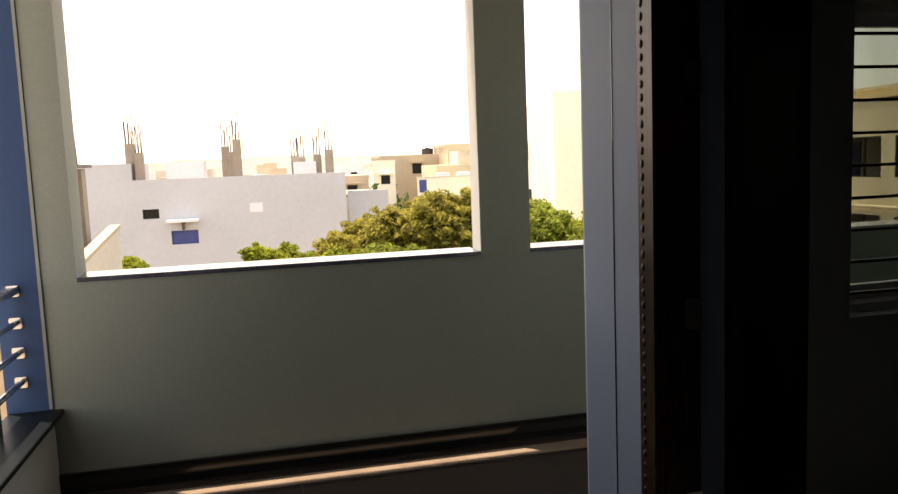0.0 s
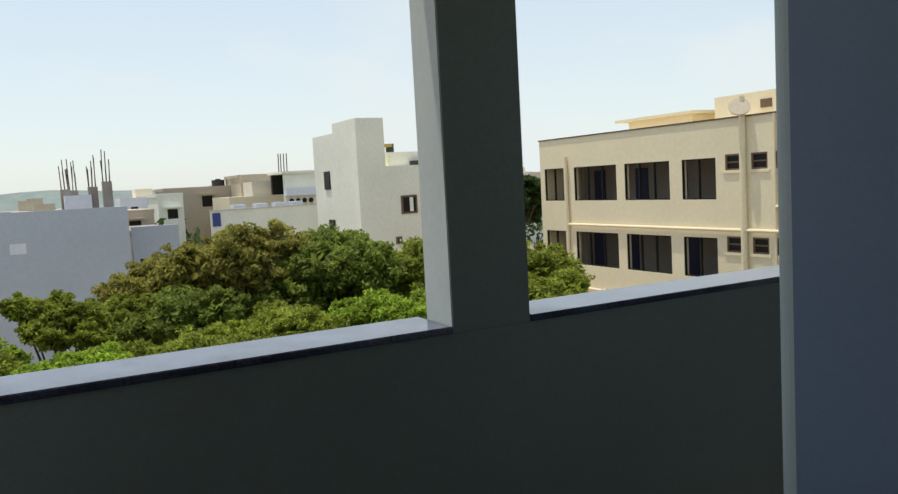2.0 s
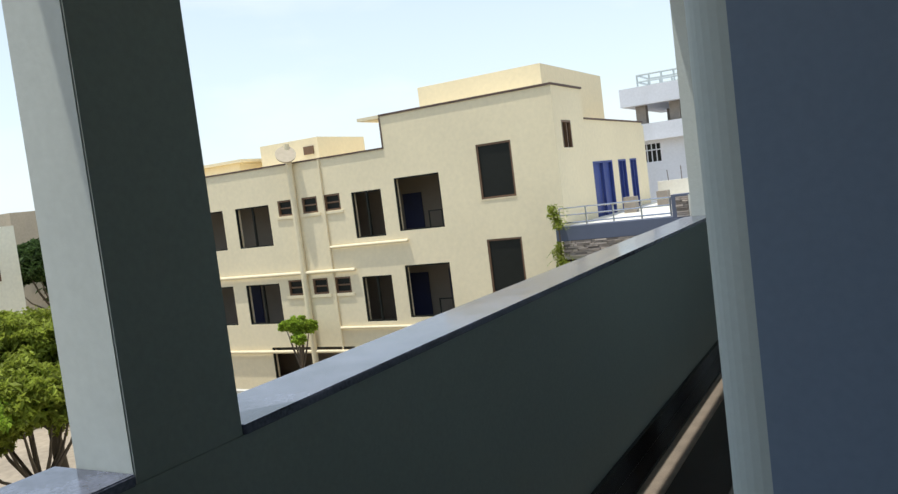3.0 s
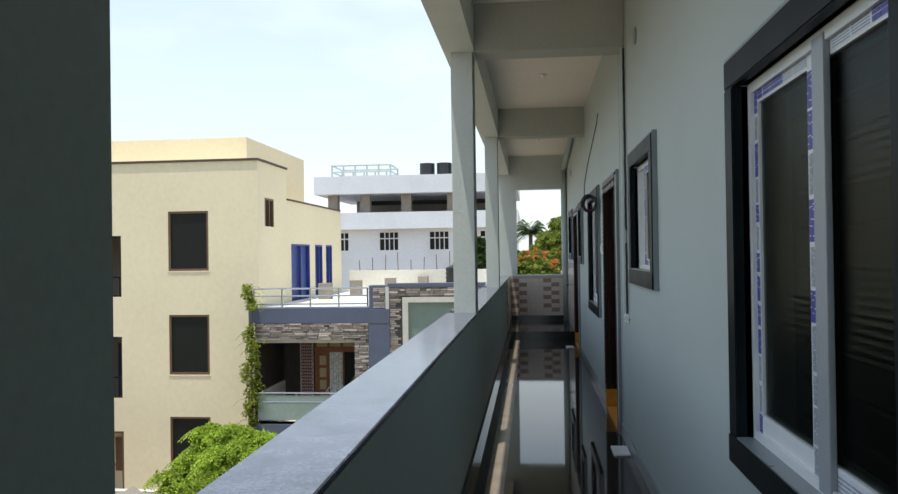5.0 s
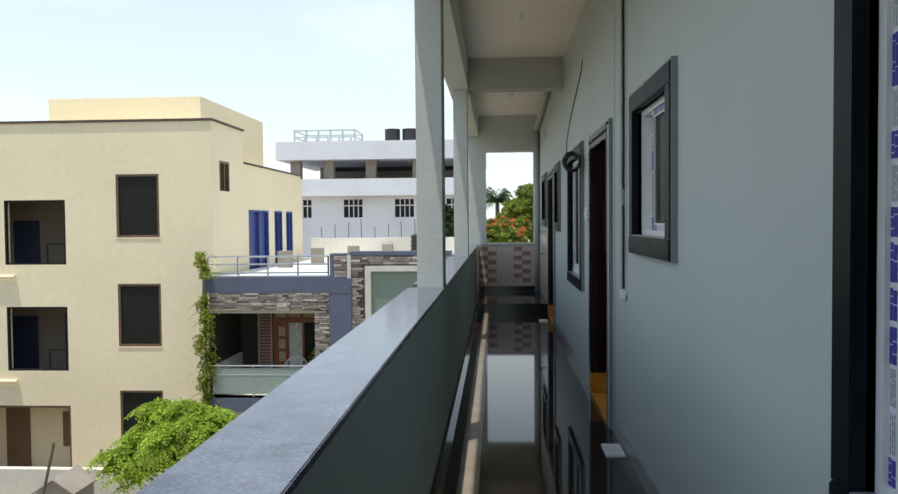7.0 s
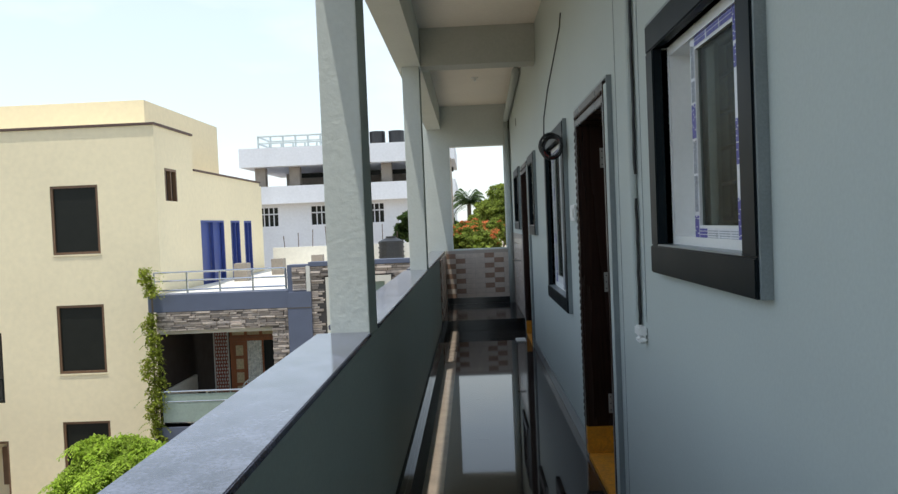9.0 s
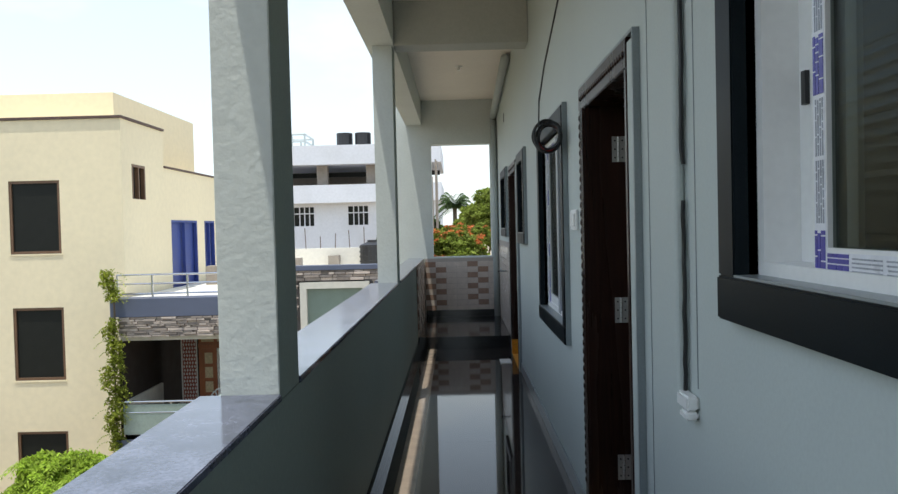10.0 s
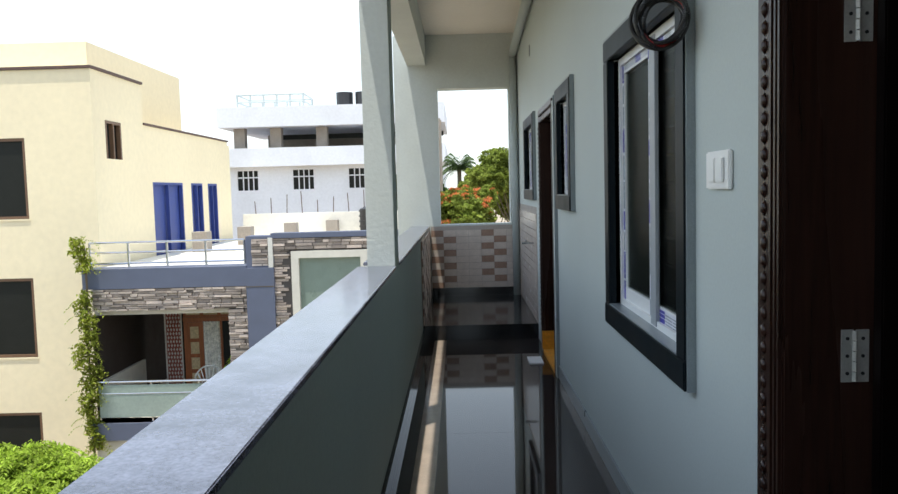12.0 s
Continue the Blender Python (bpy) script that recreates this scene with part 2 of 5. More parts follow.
# brighter copy of the pale plaster, with sunlight put into the base colour
M_TOWER = material("off_white_sunlit_plaster", (0.86, 0.84, 0.70), rough=0.9, var=0.08, scale=0.4, fine=6, stain=(0.62, 0.60, 0.52), stain_amount=0.35)
M_HILL = material("hazy_hill", (0.20, 0.24, 0.22), rough=1.0, var=0.2, scale=0.01, fine=0.1)
M_MARBLE = material("white_ceramic_relief", (0.62, 0.60, 0.55), rough=0.5, var=0.15)


# ---- mesh helpers ----
def part(name, bm, mat, parent=None, label="", bevel=0.0, smooth=False):
    if bevel:
        bmesh.ops.bevel(bm, geom=bm.edges[:], offset=bevel, segments=2, affect="EDGES", clamp_overlap=True)
    bmesh.ops.recalc_face_normals(bm, faces=bm.faces[:])
    me = bpy.data.meshes.new(name)
    bm.to_mesh(me)
    bm.free()
    me.materials.append(mat)
    if smooth:
        me.polygons.foreach_set("use_smooth", [True] * len(me.polygons))
    ob = new(name, me)
    ob.parent = parent
    if label:
        ob["label"] = label
    return ob


def thing(name, label, category, group="", kind=""):
    return tagged(new(name), label, category, group, kind)


def bx(bm, x0, x1, y0, y1, z0, z1):
    c = [bm.verts.new((x, y, z)) for x in (x0, x1) for y in (y0, y1) for z in (z0, z1)]
    for f in ((0, 1, 3, 2), (4, 6, 7, 5), (0, 4, 5, 1), (2, 3, 7, 6), (0, 2, 6, 4), (1, 5, 7, 3)):
        bm.faces.new([c[i] for i in f])
    return bm


def box(x0, x1, y0, y1, z0, z1):
    return bx(bmesh.new(), x0, x1, y0, y1, z0, z1)


def rod(bm, a, b, r, n=8, r2=None):
    a, b = Vector(a), Vector(b)
    q = (b - a).to_track_quat("Z", "Y")
    rings = []
    for p, rr in ((a, r), (b, r if r2 is None else r2)):
        rings.append([bm.verts.new(p + q @ Vector((rr * math.cos(i * math.tau / n), rr * math.sin(i * math.tau / n), 0))) for i in range(n)])
    for i in range(n):
        j = (i + 1) % n
        bm.faces.new((rings[0][i], rings[0][j], rings[1][j], rings[1][i]))
    bm.faces.new(rings[0][::-1]), bm.faces.new(rings[1])
    return bm


def pipe(bm, pts, r, n=8):
    for a, b in zip(pts, pts[1:]):
        rod(bm, a, b, r, n)
    return bm


def holed(axis, a0, a1, u0, u1, z0, z1, holes):
    """A wall slab between a0 and a1 along axis ('x' or 'y'), u along the other axis, with openings (u0, u1, z0, z1) through it."""
    us = sorted({u0, u1, *[v for h in holes for v in h[:2] if u0 < v < u1]})
    zs = sorted({z0, z1, *[v for h in holes for v in h[2:] if z0 < v < z1]})
    bm = bmesh.new()
    vs = {}

    def v(a, i, k):
        if (a, i, k) not in vs:
            p = (a, us[i], zs[k]) if axis == "x" else (us[i], a, zs[k])
            vs[a, i, k] = bm.verts.new(p)
        return vs[a, i, k]

    def solid(i, k):
        if not (0 <= i < len(us) - 1 and 0 <= k < len(zs) - 1):
            return False
        um, zm = (us[i] + us[i + 1]) / 2, (zs[k] + zs[k + 1]) / 2
        return not any(h[0] < um < h[1] and h[2] < zm < h[3] for h in holes)

    for i in range(len(us) - 1):
        for k in range(len(zs) - 1):
            if not solid(i, k):
                continue
            for a in (a0, a1):
                bm.faces.new((v(a, i, k), v(a, i + 1, k), v(a, i + 1, k + 1), v(a, i, k + 1)))
            for di, dk, e in ((-1, 0, ((i, k), (i, k + 1))), (1, 0, ((i + 1, k), (i + 1, k + 1))), (0, -1, ((i, k), (i + 1, k))), (0, 1, ((i, k + 1), (i + 1, k + 1)))):
                if not solid(i + di, k + dk):
                    bm.faces.new((v(a0, *e[0]), v(a0, *e[1]), v(a1, *e[1]), v(a1, *e[0])))
    return bm


# ---- setting: lobby and corridor ----
XW, XP, XO = 0.0, -1.146, -1.37      # wall face, parapet inner face, parapet outer face
ZC, ZB, ZS = 1.042, 3.05, 3.42       # coping top, beam underside, slab underside
YC, YE = 2.31, 17.37                 # lobby wall face, end wall
COLUMNS = [(2.178, 2.453), (7.70, 7.97), (12.16, 12.43)]
WINDOWS = {"window_1": (3.17, 4.55, 0.755, 2.16), "window_2": (6.26, 7.33, 1.275, 2.18), "window_3": (9.98, 11.36, 0.81, 2.185),
           "window_4": (12.58, 13.34, 1.33, 2.20), "window_5": (15.14, 16.2, 1.37, 2.22)}
DOORS = {"door_2": (8.22, 9.37, 2.16), "door_3": (13.52, 14.62, 2.18)}
IN = 0.10
RC, YS, XK, YK = 0.06, 0.06, -0.150, 2.60                  # corner rounding, lobby south face

holes = [(y0 + IN, y1 - IN, z0 + IN, z1 - IN) for y0, y1, z0, z1 in WINDOWS.values()]
holes += [(y0 + 0.09, y1 - 0.05, -1, z1 - 0.08) for y0, y1, z1 in DOORS.values()]
tagged(part("wall_corridor", holed("x", XW, 0.23, YK + 0.0005, YE + 0.25, 0.0, ZS, holes), M_WALL), "smooth grey-green painted corridor wall", "wall", kind="structure")
wall_lobby = tagged(part("wall_lobby", holed("y", YC, YC + 0.23, XK + RC, 4.6, 0.0, ZS, [(0.52, 1.57, -1, 2.1)]), M_SLATE), "slate-blue painted lobby wall with a doorway", "wall", kind="structure")
bm = bmesh.new()
prof = [(XK + RC - 0.0005, YC + 0.2305), (0.0, YC + 0.2305), (0.0, YK), (XK, YK)] + [(XK + RC - RC * math.sin(a), YC + RC - RC * math.cos(a)) for a in [radians(90 - 11.25 * i) for i in range(9)]]
lo, hi = [bm.verts.new((x, y, 0)) for x, y in prof], [bm.verts.new((x, y, ZS)) for x, y in prof]
for i in range(len(prof)):
    j = (i + 1) % len(prof)
    bm.faces.new((lo[i], lo[j], hi[j], hi[i]))
bm.faces.new(lo), bm.faces.new(hi)
tagged(part("wall_corner", bm, M_WALL), "grey painted corner pilaster with a rounded edge", "wall", kind="structure")
tagged(part("corner_column", box(XO, XP, YS - 0.2, YS - 0.001, 0.0, ZB), M_DEEPBLUE), "deep blue painted corner column", "column", kind="structure")
tagged(part("column_edge_strip", box(XP - 0.002, XP + 0.006, YS - 0.016, YS - 0.002, 0.43, ZB - 0.001), M_PARAPET_SHADE), "thin grey edge strip between blue and grey paint", "trim", kind="structure")
tagged(part("wall_lobby_south", holed("y", YS - 0.2, YS - 0.001, XP + 0.0005, 4.6, 0.0, ZS, [(XP, -0.20, 0.40, ZB)]), M_WALL), "grey painted lobby wall with an open railing gap", "wall", kind="structure")
tagged(part("wall_lobby_east", box(4.6, 4.83, -0.28, YC + 0.23, 0, ZS), M_WALL), "grey painted lobby wall", "wall", kind="structure")
tagged(part("wall_end", holed("y", YE, YE + 0.23, XO - 0.17, -0.004, 0.0, ZS, [(-1.0, -0.11, 1.055, 2.757)]), M_COLUMN), "grey end wall with an open window", "wall", kind="structure")

parapet = tagged(part("wall_parapet", box(XO + 0.012, XP - 0.006, YS, YE, -0.3, ZC - 0.022), M_PARAPET_SHADE), "grey painted balcony parapet wall", "wall", kind="structure")
segs = [(0.21, COLUMNS[0][0]), (COLUMNS[0][1], COLUMNS[1][0]), (COLUMNS[1][1], COLUMNS[2][0]), (COLUMNS[2][1], YE)]
for a, b in segs:
    part("coping_slab", box(XO - 0.01, XP, a + 0.001, b - 0.001, ZC - 0.022, ZC), M_COPING, parapet, "polished grey granite coping", bevel=0.003)
for y0, y1 in COLUMNS:
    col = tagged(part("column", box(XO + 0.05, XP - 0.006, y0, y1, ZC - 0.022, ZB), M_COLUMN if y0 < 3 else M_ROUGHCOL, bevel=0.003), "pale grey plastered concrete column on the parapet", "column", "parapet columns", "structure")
    # corridor-side faces take the parapet's darkened colour in place of shade
    col.data.materials.append(M_PARAPET_SHADE)
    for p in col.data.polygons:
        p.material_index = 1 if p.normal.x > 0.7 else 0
tagged(part("corner_pier", box(XO + 0.008, XP - 0.003, YS, 0.21, ZC - 0.022, ZB), M_PARAPET_SHADE), "grey corner pier beside the lobby opening", "pier", kind="structure")
tagged(part("edge_beam", box(XO, XP + 0.01, -0.28, YE, ZB, ZS), M_COLUMN), "grey painted edge beam over the parapet", "beam", kind="structure")
for y0, y1 in [(YC - 0.14, YC + 0.118)] + COLUMNS[1:]:
    tagged(part("cross_beam", box(XP + 0.012, (XK if y0 < 3 else XW) - 0.002, y0, y1, ZB, ZS), M_BEAM, bevel=0.004), "grey painted concrete cross beam under the ceiling", "beam", "cross beams", "structure")
tagged(part("ceiling", box(XO, 4.83, -0.28, YE + 0.23, ZS, ZS + 0.15), M_CEIL), "white painted slab ceiling", "ceiling", kind="structure")
floor = tagged(part("floor", box(XP + 0.02, 4.6, YS, YE, -0.15, -0.004), M_GROUT), "polished black granite floor", "floor", kind="structure")
y = -0.04
while y < 15.1:
    y2 = min(y + 1.22, 15.14)
    part("slab", box(XP + 0.016, 0.0 if y > 2.1 else 1.2, y + 0.0006, y2 - 0.0006, -0.02, 0.0), M_FLOOR, floor)
    if y < 2.1:
        for x in (1.2, 2.9):
            part("slab", box(x + 0.001, x + 1.7, y + 0.0008, y2 - 0.0008, -0.02, 0.0), M_FLOOR, floor)
    y = y2
part("border_strip", box(-1.035, -0.915, -0.04, 15.145, -0.003, 0.0035), material("beige_granite_border", (0.27, 0.22, 0.18), rough=0.12, var=0.25, scale=6, fine=180), floor, "beige granite border strip")
step = tagged(part("step", box(XP + 0.002, -0.002, 15.15, YE - 0.002, -0.004, 0.15), M_SKIRT, bevel=0.004), "raised black granite wash area step", "step", kind="structure")
tagged(part("skirting_parapet", box(XP - 0.004, XP + 0.016, -0.03, 15.148, 0.001, 0.105), M_SKIRT), "black granite skirting", "skirting", kind="structure")
tagged(part("skirting_wall", box(-0.012, -0.001, 9.38, 13.51, 0.001, 0.10), M_GREYTRIM), "grey skirting strip", "skirting", kind="structure")
tagged(part("skirting_wall_front", box(-0.012, -0.001, YK, 8.21, 0.001, 0.10), M_GREYTRIM), "grey skirting strip", "skirting", kind="structure")


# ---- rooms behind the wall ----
tagged(part("room_back_wall", box(4.3, 4.5, 2.43, YE + 0.2, 0, ZS), M_ROOM_DIM), "plain dim interior wall", "wall", kind="structure")
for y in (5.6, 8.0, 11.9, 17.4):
    tagged(part("room_partition", box(0.232, 4.298, y, y + 0.12, 0, ZS - 0.002), M_ROOM_DIM), "plain dim partition wall", "wall", kind="structure")
tagged(part("room_floor", box(0.0, 4.298, 2.2, 17.398, -0.15, -0.006), M_ROOM_DIM), "plain dim room floor", "floor", kind="structure")


# ---- windows in the corridor wall ----
def tape_bars(y0, y1, z0, z1, x, seed):
    rnd = random.Random(seed)
    blue, grey = bmesh.new(), bmesh.new()
    vertical = z1 - z0 > y1 - y0
    p, end = (z0, z1) if vertical else (y0, y1)
    while p < end - 0.05:
        kind, ln = rnd.random(), rnd.uniform(0.06, 0.13)
        q = min(p + ln, end)
        a, b = (y0, y1) if vertical else (z0, z1)
        w = b - a
        if kind < 0.48:
            rows = [(a + 0.05 * w, a + 0.40 * w), (a + 0.47 * w, a + 0.70 * w), (a + 0.76 * w, a + 0.95 * w)]
            bm = blue
        elif kind < 0.92:
            rows = [(a + (0.12 + 0.2 * i) * w, a + (0.2 + 0.2 * i) * w) for i in range(4)]
            bm = grey
        else:
            rows, bm = [], grey
        for c, d in rows:
            r = p
            while r < q - 0.006:
                s = min(q, r + rnd.uniform(0.012, 0.05))
                if vertical:
                    bx(bm, x - 0.0012, x, c, d, r, s - 0.003)
                else:
                    bx(bm, x - 0.0012, x, r, s - 0.003, c, d)
                r = s
        p = q + rnd.uniform(0.004, 0.012)
    return blue, grey


def corridor_window(name, y0, y1, z0, z1, seed, taped=True, near_open=0.0):
    w = thing(name, "white sliding window with taped sashes in a black granite surround", "window", kind="structure")
    o, i = 0.035, IN
    part("surround_top", box(-o, 0.10, y0, y1, z1 - i, z1), M_BLACKGRANITE, w, bevel=0.004)
    part("surround_sill", box(-o - 0.004, 0.10, y0, y1, z0, z0 + i), M_BLACKGRANITE, w, bevel=0.004)
    part("sill_ledge", box(-o, 0.0195, y0 + i + 0.001, y1 - i - 0.001, z0 + i + 0.0005, z0 + i + 0.006), M_GREYTRIM, w, "dusty grey sill ledge")
    for a, b in ((y0, y0 + i), (y1 - i, y1)):
        part("surround_side", box(-o, 0.10, a, b, z0 + i + 0.0005, z1 - i - 0.0005), M_BLACKGRANITE, w, bevel=0.004)
    part("edge_strip", box(-o + 0.006, -0.0005, y0 - 0.012, y0 - 0.0005, z0, z1 + 0.012), M_GREYTRIM, w, "grey granite edge strip")
    part("edge_strip", box(-o + 0.006, -0.0005, y0, y1 + 0.012, z1 + 0.0005, z1 + 0.012), M_GREYTRIM, w, "grey granite edge strip")
    ya, yb, za, zb = y0 + i, y1 - i, z0 + i, z1 - i
    f = 0.034
    bm = bmesh.new()
    bx(bm, 0.020, 0.150, ya, yb, za, za + f), bx(bm, 0.020, 0.150, ya, yb, zb - f, zb)
    bx(bm, 0.020, 0.150, ya, ya + f, za + f, zb - f), bx(bm, 0.020, 0.150, yb - f, yb, za + f, zb - f)
    part("outer_frame", bm, M_UPVC, w)
    mid = (ya + yb) / 2
    if near_open:
        rects = ((ya + 0.155, mid + 0.185, 0.030),)
        bd = part("inner_board", box(0.100, 0.112, mid + 0.16, yb - f, za + f, zb - f), M_UPVC, w, "plain white board behind the open half")
        part("latch", box(0.090, 0.0995, yb - f - 0.05, yb - f - 0.03, zb - 0.34, zb - 0.27), M_BLACKPVC, bd)
    else:
        rects = ((mid + 0.005, yb - f * 0.5, 0.034), (ya + f * 0.5, mid, 0.034))
        part("interlock", box(0.016, 0.0325, mid - 0.115, mid - 0.030, za + 0.012, zb - 0.012), M_INTERLOCK, w, "grey aluminium meeting profile", bevel=0.002)
    for k, (a, b, x) in enumerate(rects):
        s, zt, zu = 0.052, zb - f * 0.6, za + f * 0.6
        sb = s if near_open else 0.074
        bm = bmesh.new()
        bx(bm, x, x + 0.036, a, b, zu, zu + sb), bx(bm, x, x + 0.036, a, b, zt - s, zt)
        bx(bm, x, x + 0.036, a, a + s, zu + sb, zt - s), bx(bm, x, x + 0.036, b - s, b, zu + sb, zt - s)
        sash = part("sash", bm, M_UPVC, w)
        pane = part("pane", box(x + 0.010, x + 0.016, a + s - 0.005, b - s + 0.005, zu + sb - 0.005, zt - s + 0.005), M_GLASS, sash, "dark textured pane")
        pane.visible_shadow = False
        if taped:
            all_b, all_g, tp = bmesh.new(), bmesh.new(), bmesh.new()
            for n, r in enumerate(((a + 0.004, a + s - 0.004, zu + 0.01, zt - 0.01), (b - s + 0.004, b - 0.004, zu + 0.01, zt - 0.01), (a + s, b - s, zu + 0.008, zu + sb - 0.008), (a + s, b - s, zt - s + 0.008, zt - 0.008))):
                if not near_open and (k == 0 and n == 2 or k == 1 and n == 1):
                    continue
                bx(tp, x - 0.001, x - 0.0002, *r)
                bl, gr = tape_bars(*r, x - 0.0011, seed * 10 + k * 4 + n)
                for src, dst in ((bl, all_b), (gr, all_g)):
                    me = bpy.data.meshes.new("t")
                    src.to_mesh(me), src.free()
                    dst.from_mesh(me)
                    bpy.data.meshes.remove(me)
            part("protective_tape", tp, M_TAPE, sash, "white protective tape with blue print")
            for nm, bmm, mt in (("blue_print", all_b, M_TAPEBLUE), ("grey_print", all_g, M_TAPEGREY)):
                part(nm, bmm, mt, sash)["kind"] = "stuff"
    # grille on the room side
    gr = bmesh.new()
    z = za + 0.08
    while z < zb - 0.03:
        bx(gr, 0.185, 0.197, ya, yb, z, z + 0.012)
        z += 0.125
    part("grille", gr, M_BLACKPVC, w, "dark horizontal bar grille")
    return w


for n, (k, r) in enumerate(WINDOWS.items()):
    corridor_window(k, *r, seed=n + 3, near_open=0.10 if k == "window_2" else 0.0)


# ---- doors ----
def corridor_door(name, y0, y1, z1):
    d = thing(name, "open dark carved wooden door with yellow painted threshold", "door", kind="structure")
    w, wf = 0.11, 0.155
    part("grey_band", box(-0.026, -0.0005, y0, y0 + 0.074, 0, z1 - 0.02), M_WALL, d, "grey painted plaster band", bevel=0.003)
    for a, b, nm in ((y0 + 0.075, y0 + w, "jamb"), (y1 - wf, y1, "jamb")):
        j = part(nm, box(-0.03, 0.195, a, b, 0.0, z1 - w - 0.0005), M_WOOD, d, bevel=0.004)
        bead = bmesh.new()
        yb = a + 0.028 if a == y1 - wf else b - 0.028
        yb2 = b - 0.045 if a == y1 - wf else a + 0.03
        z = 0.25 if a == y1 - wf else 99
        while z < z1 - w - 0.02:
            bmesh.ops.create_icosphere(bead, subdivisions=1, radius=0.017, matrix=Matrix.Translation((-0.030, yb2, z)) @ Matrix.Diagonal((0.6, 0.9, 1.15, 1)))
            z += 0.042
        if a != y1 - wf:
            bead.free()
            continue
        part("carved_beads", bead, M_WOOD, j, smooth=True)
        m = bmesh.new()
        for yy in ((a + 0.008, a + 0.030, a + 0.055) if a == y1 - wf else (b - 0.018, b - 0.040)):
            bx(m, -0.038, -0.0305, yy, yy + 0.010, 0.2, z1 - w)
        part("moulding", m, M_WOOD, j)
    hd = part("head", box(-0.03, 0.195, y0 + 0.075, y1, z1 - w, z1), M_WOOD, d, bevel=0.004)
    bead = bmesh.new()
    y = y0 + 0.12
    while y < y1 - 0.06:
        bmesh.ops.create_icosphere(bead, subdivisions=1, radius=0.017, matrix=Matrix.Translation((-0.030, y, z1 - w / 2)) @ Matrix.Diagonal((0.6, 1.15, 0.9, 1)))
        y += 0.042
    part("carved_beads", bead, M_WOOD, hd, smooth=True)
    part("edge_strip", box(-0.026, -0.0005, y0 - 0.014, y0 - 0.0005, 0, z1 + 0.012), M_GREYTRIM, d, "grey edge strip")
    part("edge_strip", box(-0.026, -0.0005, y0, y1, z1 + 0.0005, z1 + 0.012), M_GREYTRIM, d, "grey edge strip")
    part("threshold", box(-0.03, 0.15, y0 + w, y1 - wf, 0.0, 0.035), M_TURMERIC, d, "turmeric yellow painted threshold", bevel=0.004)
    part("yellow_jamb_foot", box(-0.0345, 0.152, y1 - wf - 0.004, y1 - wf + 0.06, 0.036, 0.20), M_TURMERIC, d, "turmeric yellow painted jamb foot")
    part("red_mark", box(-0.036, -0.0348, y1 - wf + 0.012, y1 - wf + 0.034, 0.09, 0.115), M_REDWIRE, d)
    leaf = part("door_leaf", box(0.168, 1.09, y1 - wf - 0.045, y1 - wf - 0.006, 0.04, z1 - w - 0.01), M_LEAFDOOR, d, "dark varnished door leaf standing open, blackened for shade", bevel=0.004)
    for z in (0.34, 1.09, 1.85):
        hb = bmesh.new()
        bx(hb, 0.100, 0.127, y1 - wf - 0.0035, y1 - wf - 0.0005, z - 0.06, z + 0.06), bx(hb, 0.133, 0.162, y1 - wf - 0.0035, y1 - wf - 0.0005, z - 0.06, z + 0.06)
        for k in range(5):
            rod(hb, (0.130, y1 - wf - 0.004, z - 0.058 + k * 0.0235), (0.130, y1 - wf - 0.004, z - 0.037 + k * 0.0235), 0.006)
        part("hinge", hb, M_HINGE, leaf, "steel butt hinge")
        for k in range(6):
            part("screw", rod(bmesh.new(), ((0.113, 0.148)[k % 2], y1 - wf - 0.0055, z - 0.04 + 0.04 * (k // 2)), ((0.113, 0.148)[k % 2], y1 - wf - 0.0036, z - 0.04 + 0.04 * (k // 2)), 0.0042, 8), M_BLACKPVC, d)
    return d


for k, r in DOORS.items():
    corridor_door(k, *r)

d1 = thing("door_1", "dark varnished wooden door standing open to a dim room", "door", kind="structure")
for a, b in ((0.435, 0.545), (1.55, 1.66)):
    j = part("jamb", box(a, b, YC - 0.035, YC + 0.13, 0.0, 2.079), M_WOOD, d1, bevel=0.005)
    bead = bmesh.new()
    z = 0.1
    while z < 2.05:
        bmesh.ops.create_icosphere(bead, subdivisions=1, radius=0.014, matrix=Matrix.Translation((a + 0.035, YC - 0.035, z)) @ Matrix.Diagonal((0.9, 0.4, 1.15, 1)))
        z += 0.042
    part("carved_beads", bead, M_WOOD, j, smooth=True)
part("head", box(0.435, 1.66, YC - 0.035, YC + 0.13, 2.08, 2.19), M_WOOD, d1, bevel=0.005)
leaf = part("door_leaf", box(0.0, 0.95, -0.02, 0.02, 0.02, 2.06), M_LEAFDOOR, d1, "dark varnished door leaf blackened for shade", bevel=0.004)
leaf.matrix_basis = pose(0.56, YC + 0.25, 0, 0, 0, 124)
for z in (0.35, 1.0, 1.75):
    part("hinge", box(0.546, 0.5495, YC + 0.07, YC + 0.13, z - 0.05, z + 0.05), M_STEEL, d1)
tagged(part("wall_groove", box(0.178, 0.184, YC - 0.003, YC - 0.0002, 0, ZS), M_SKIRT), "thin dark groove line in the lobby wall", "groove", kind="structure")

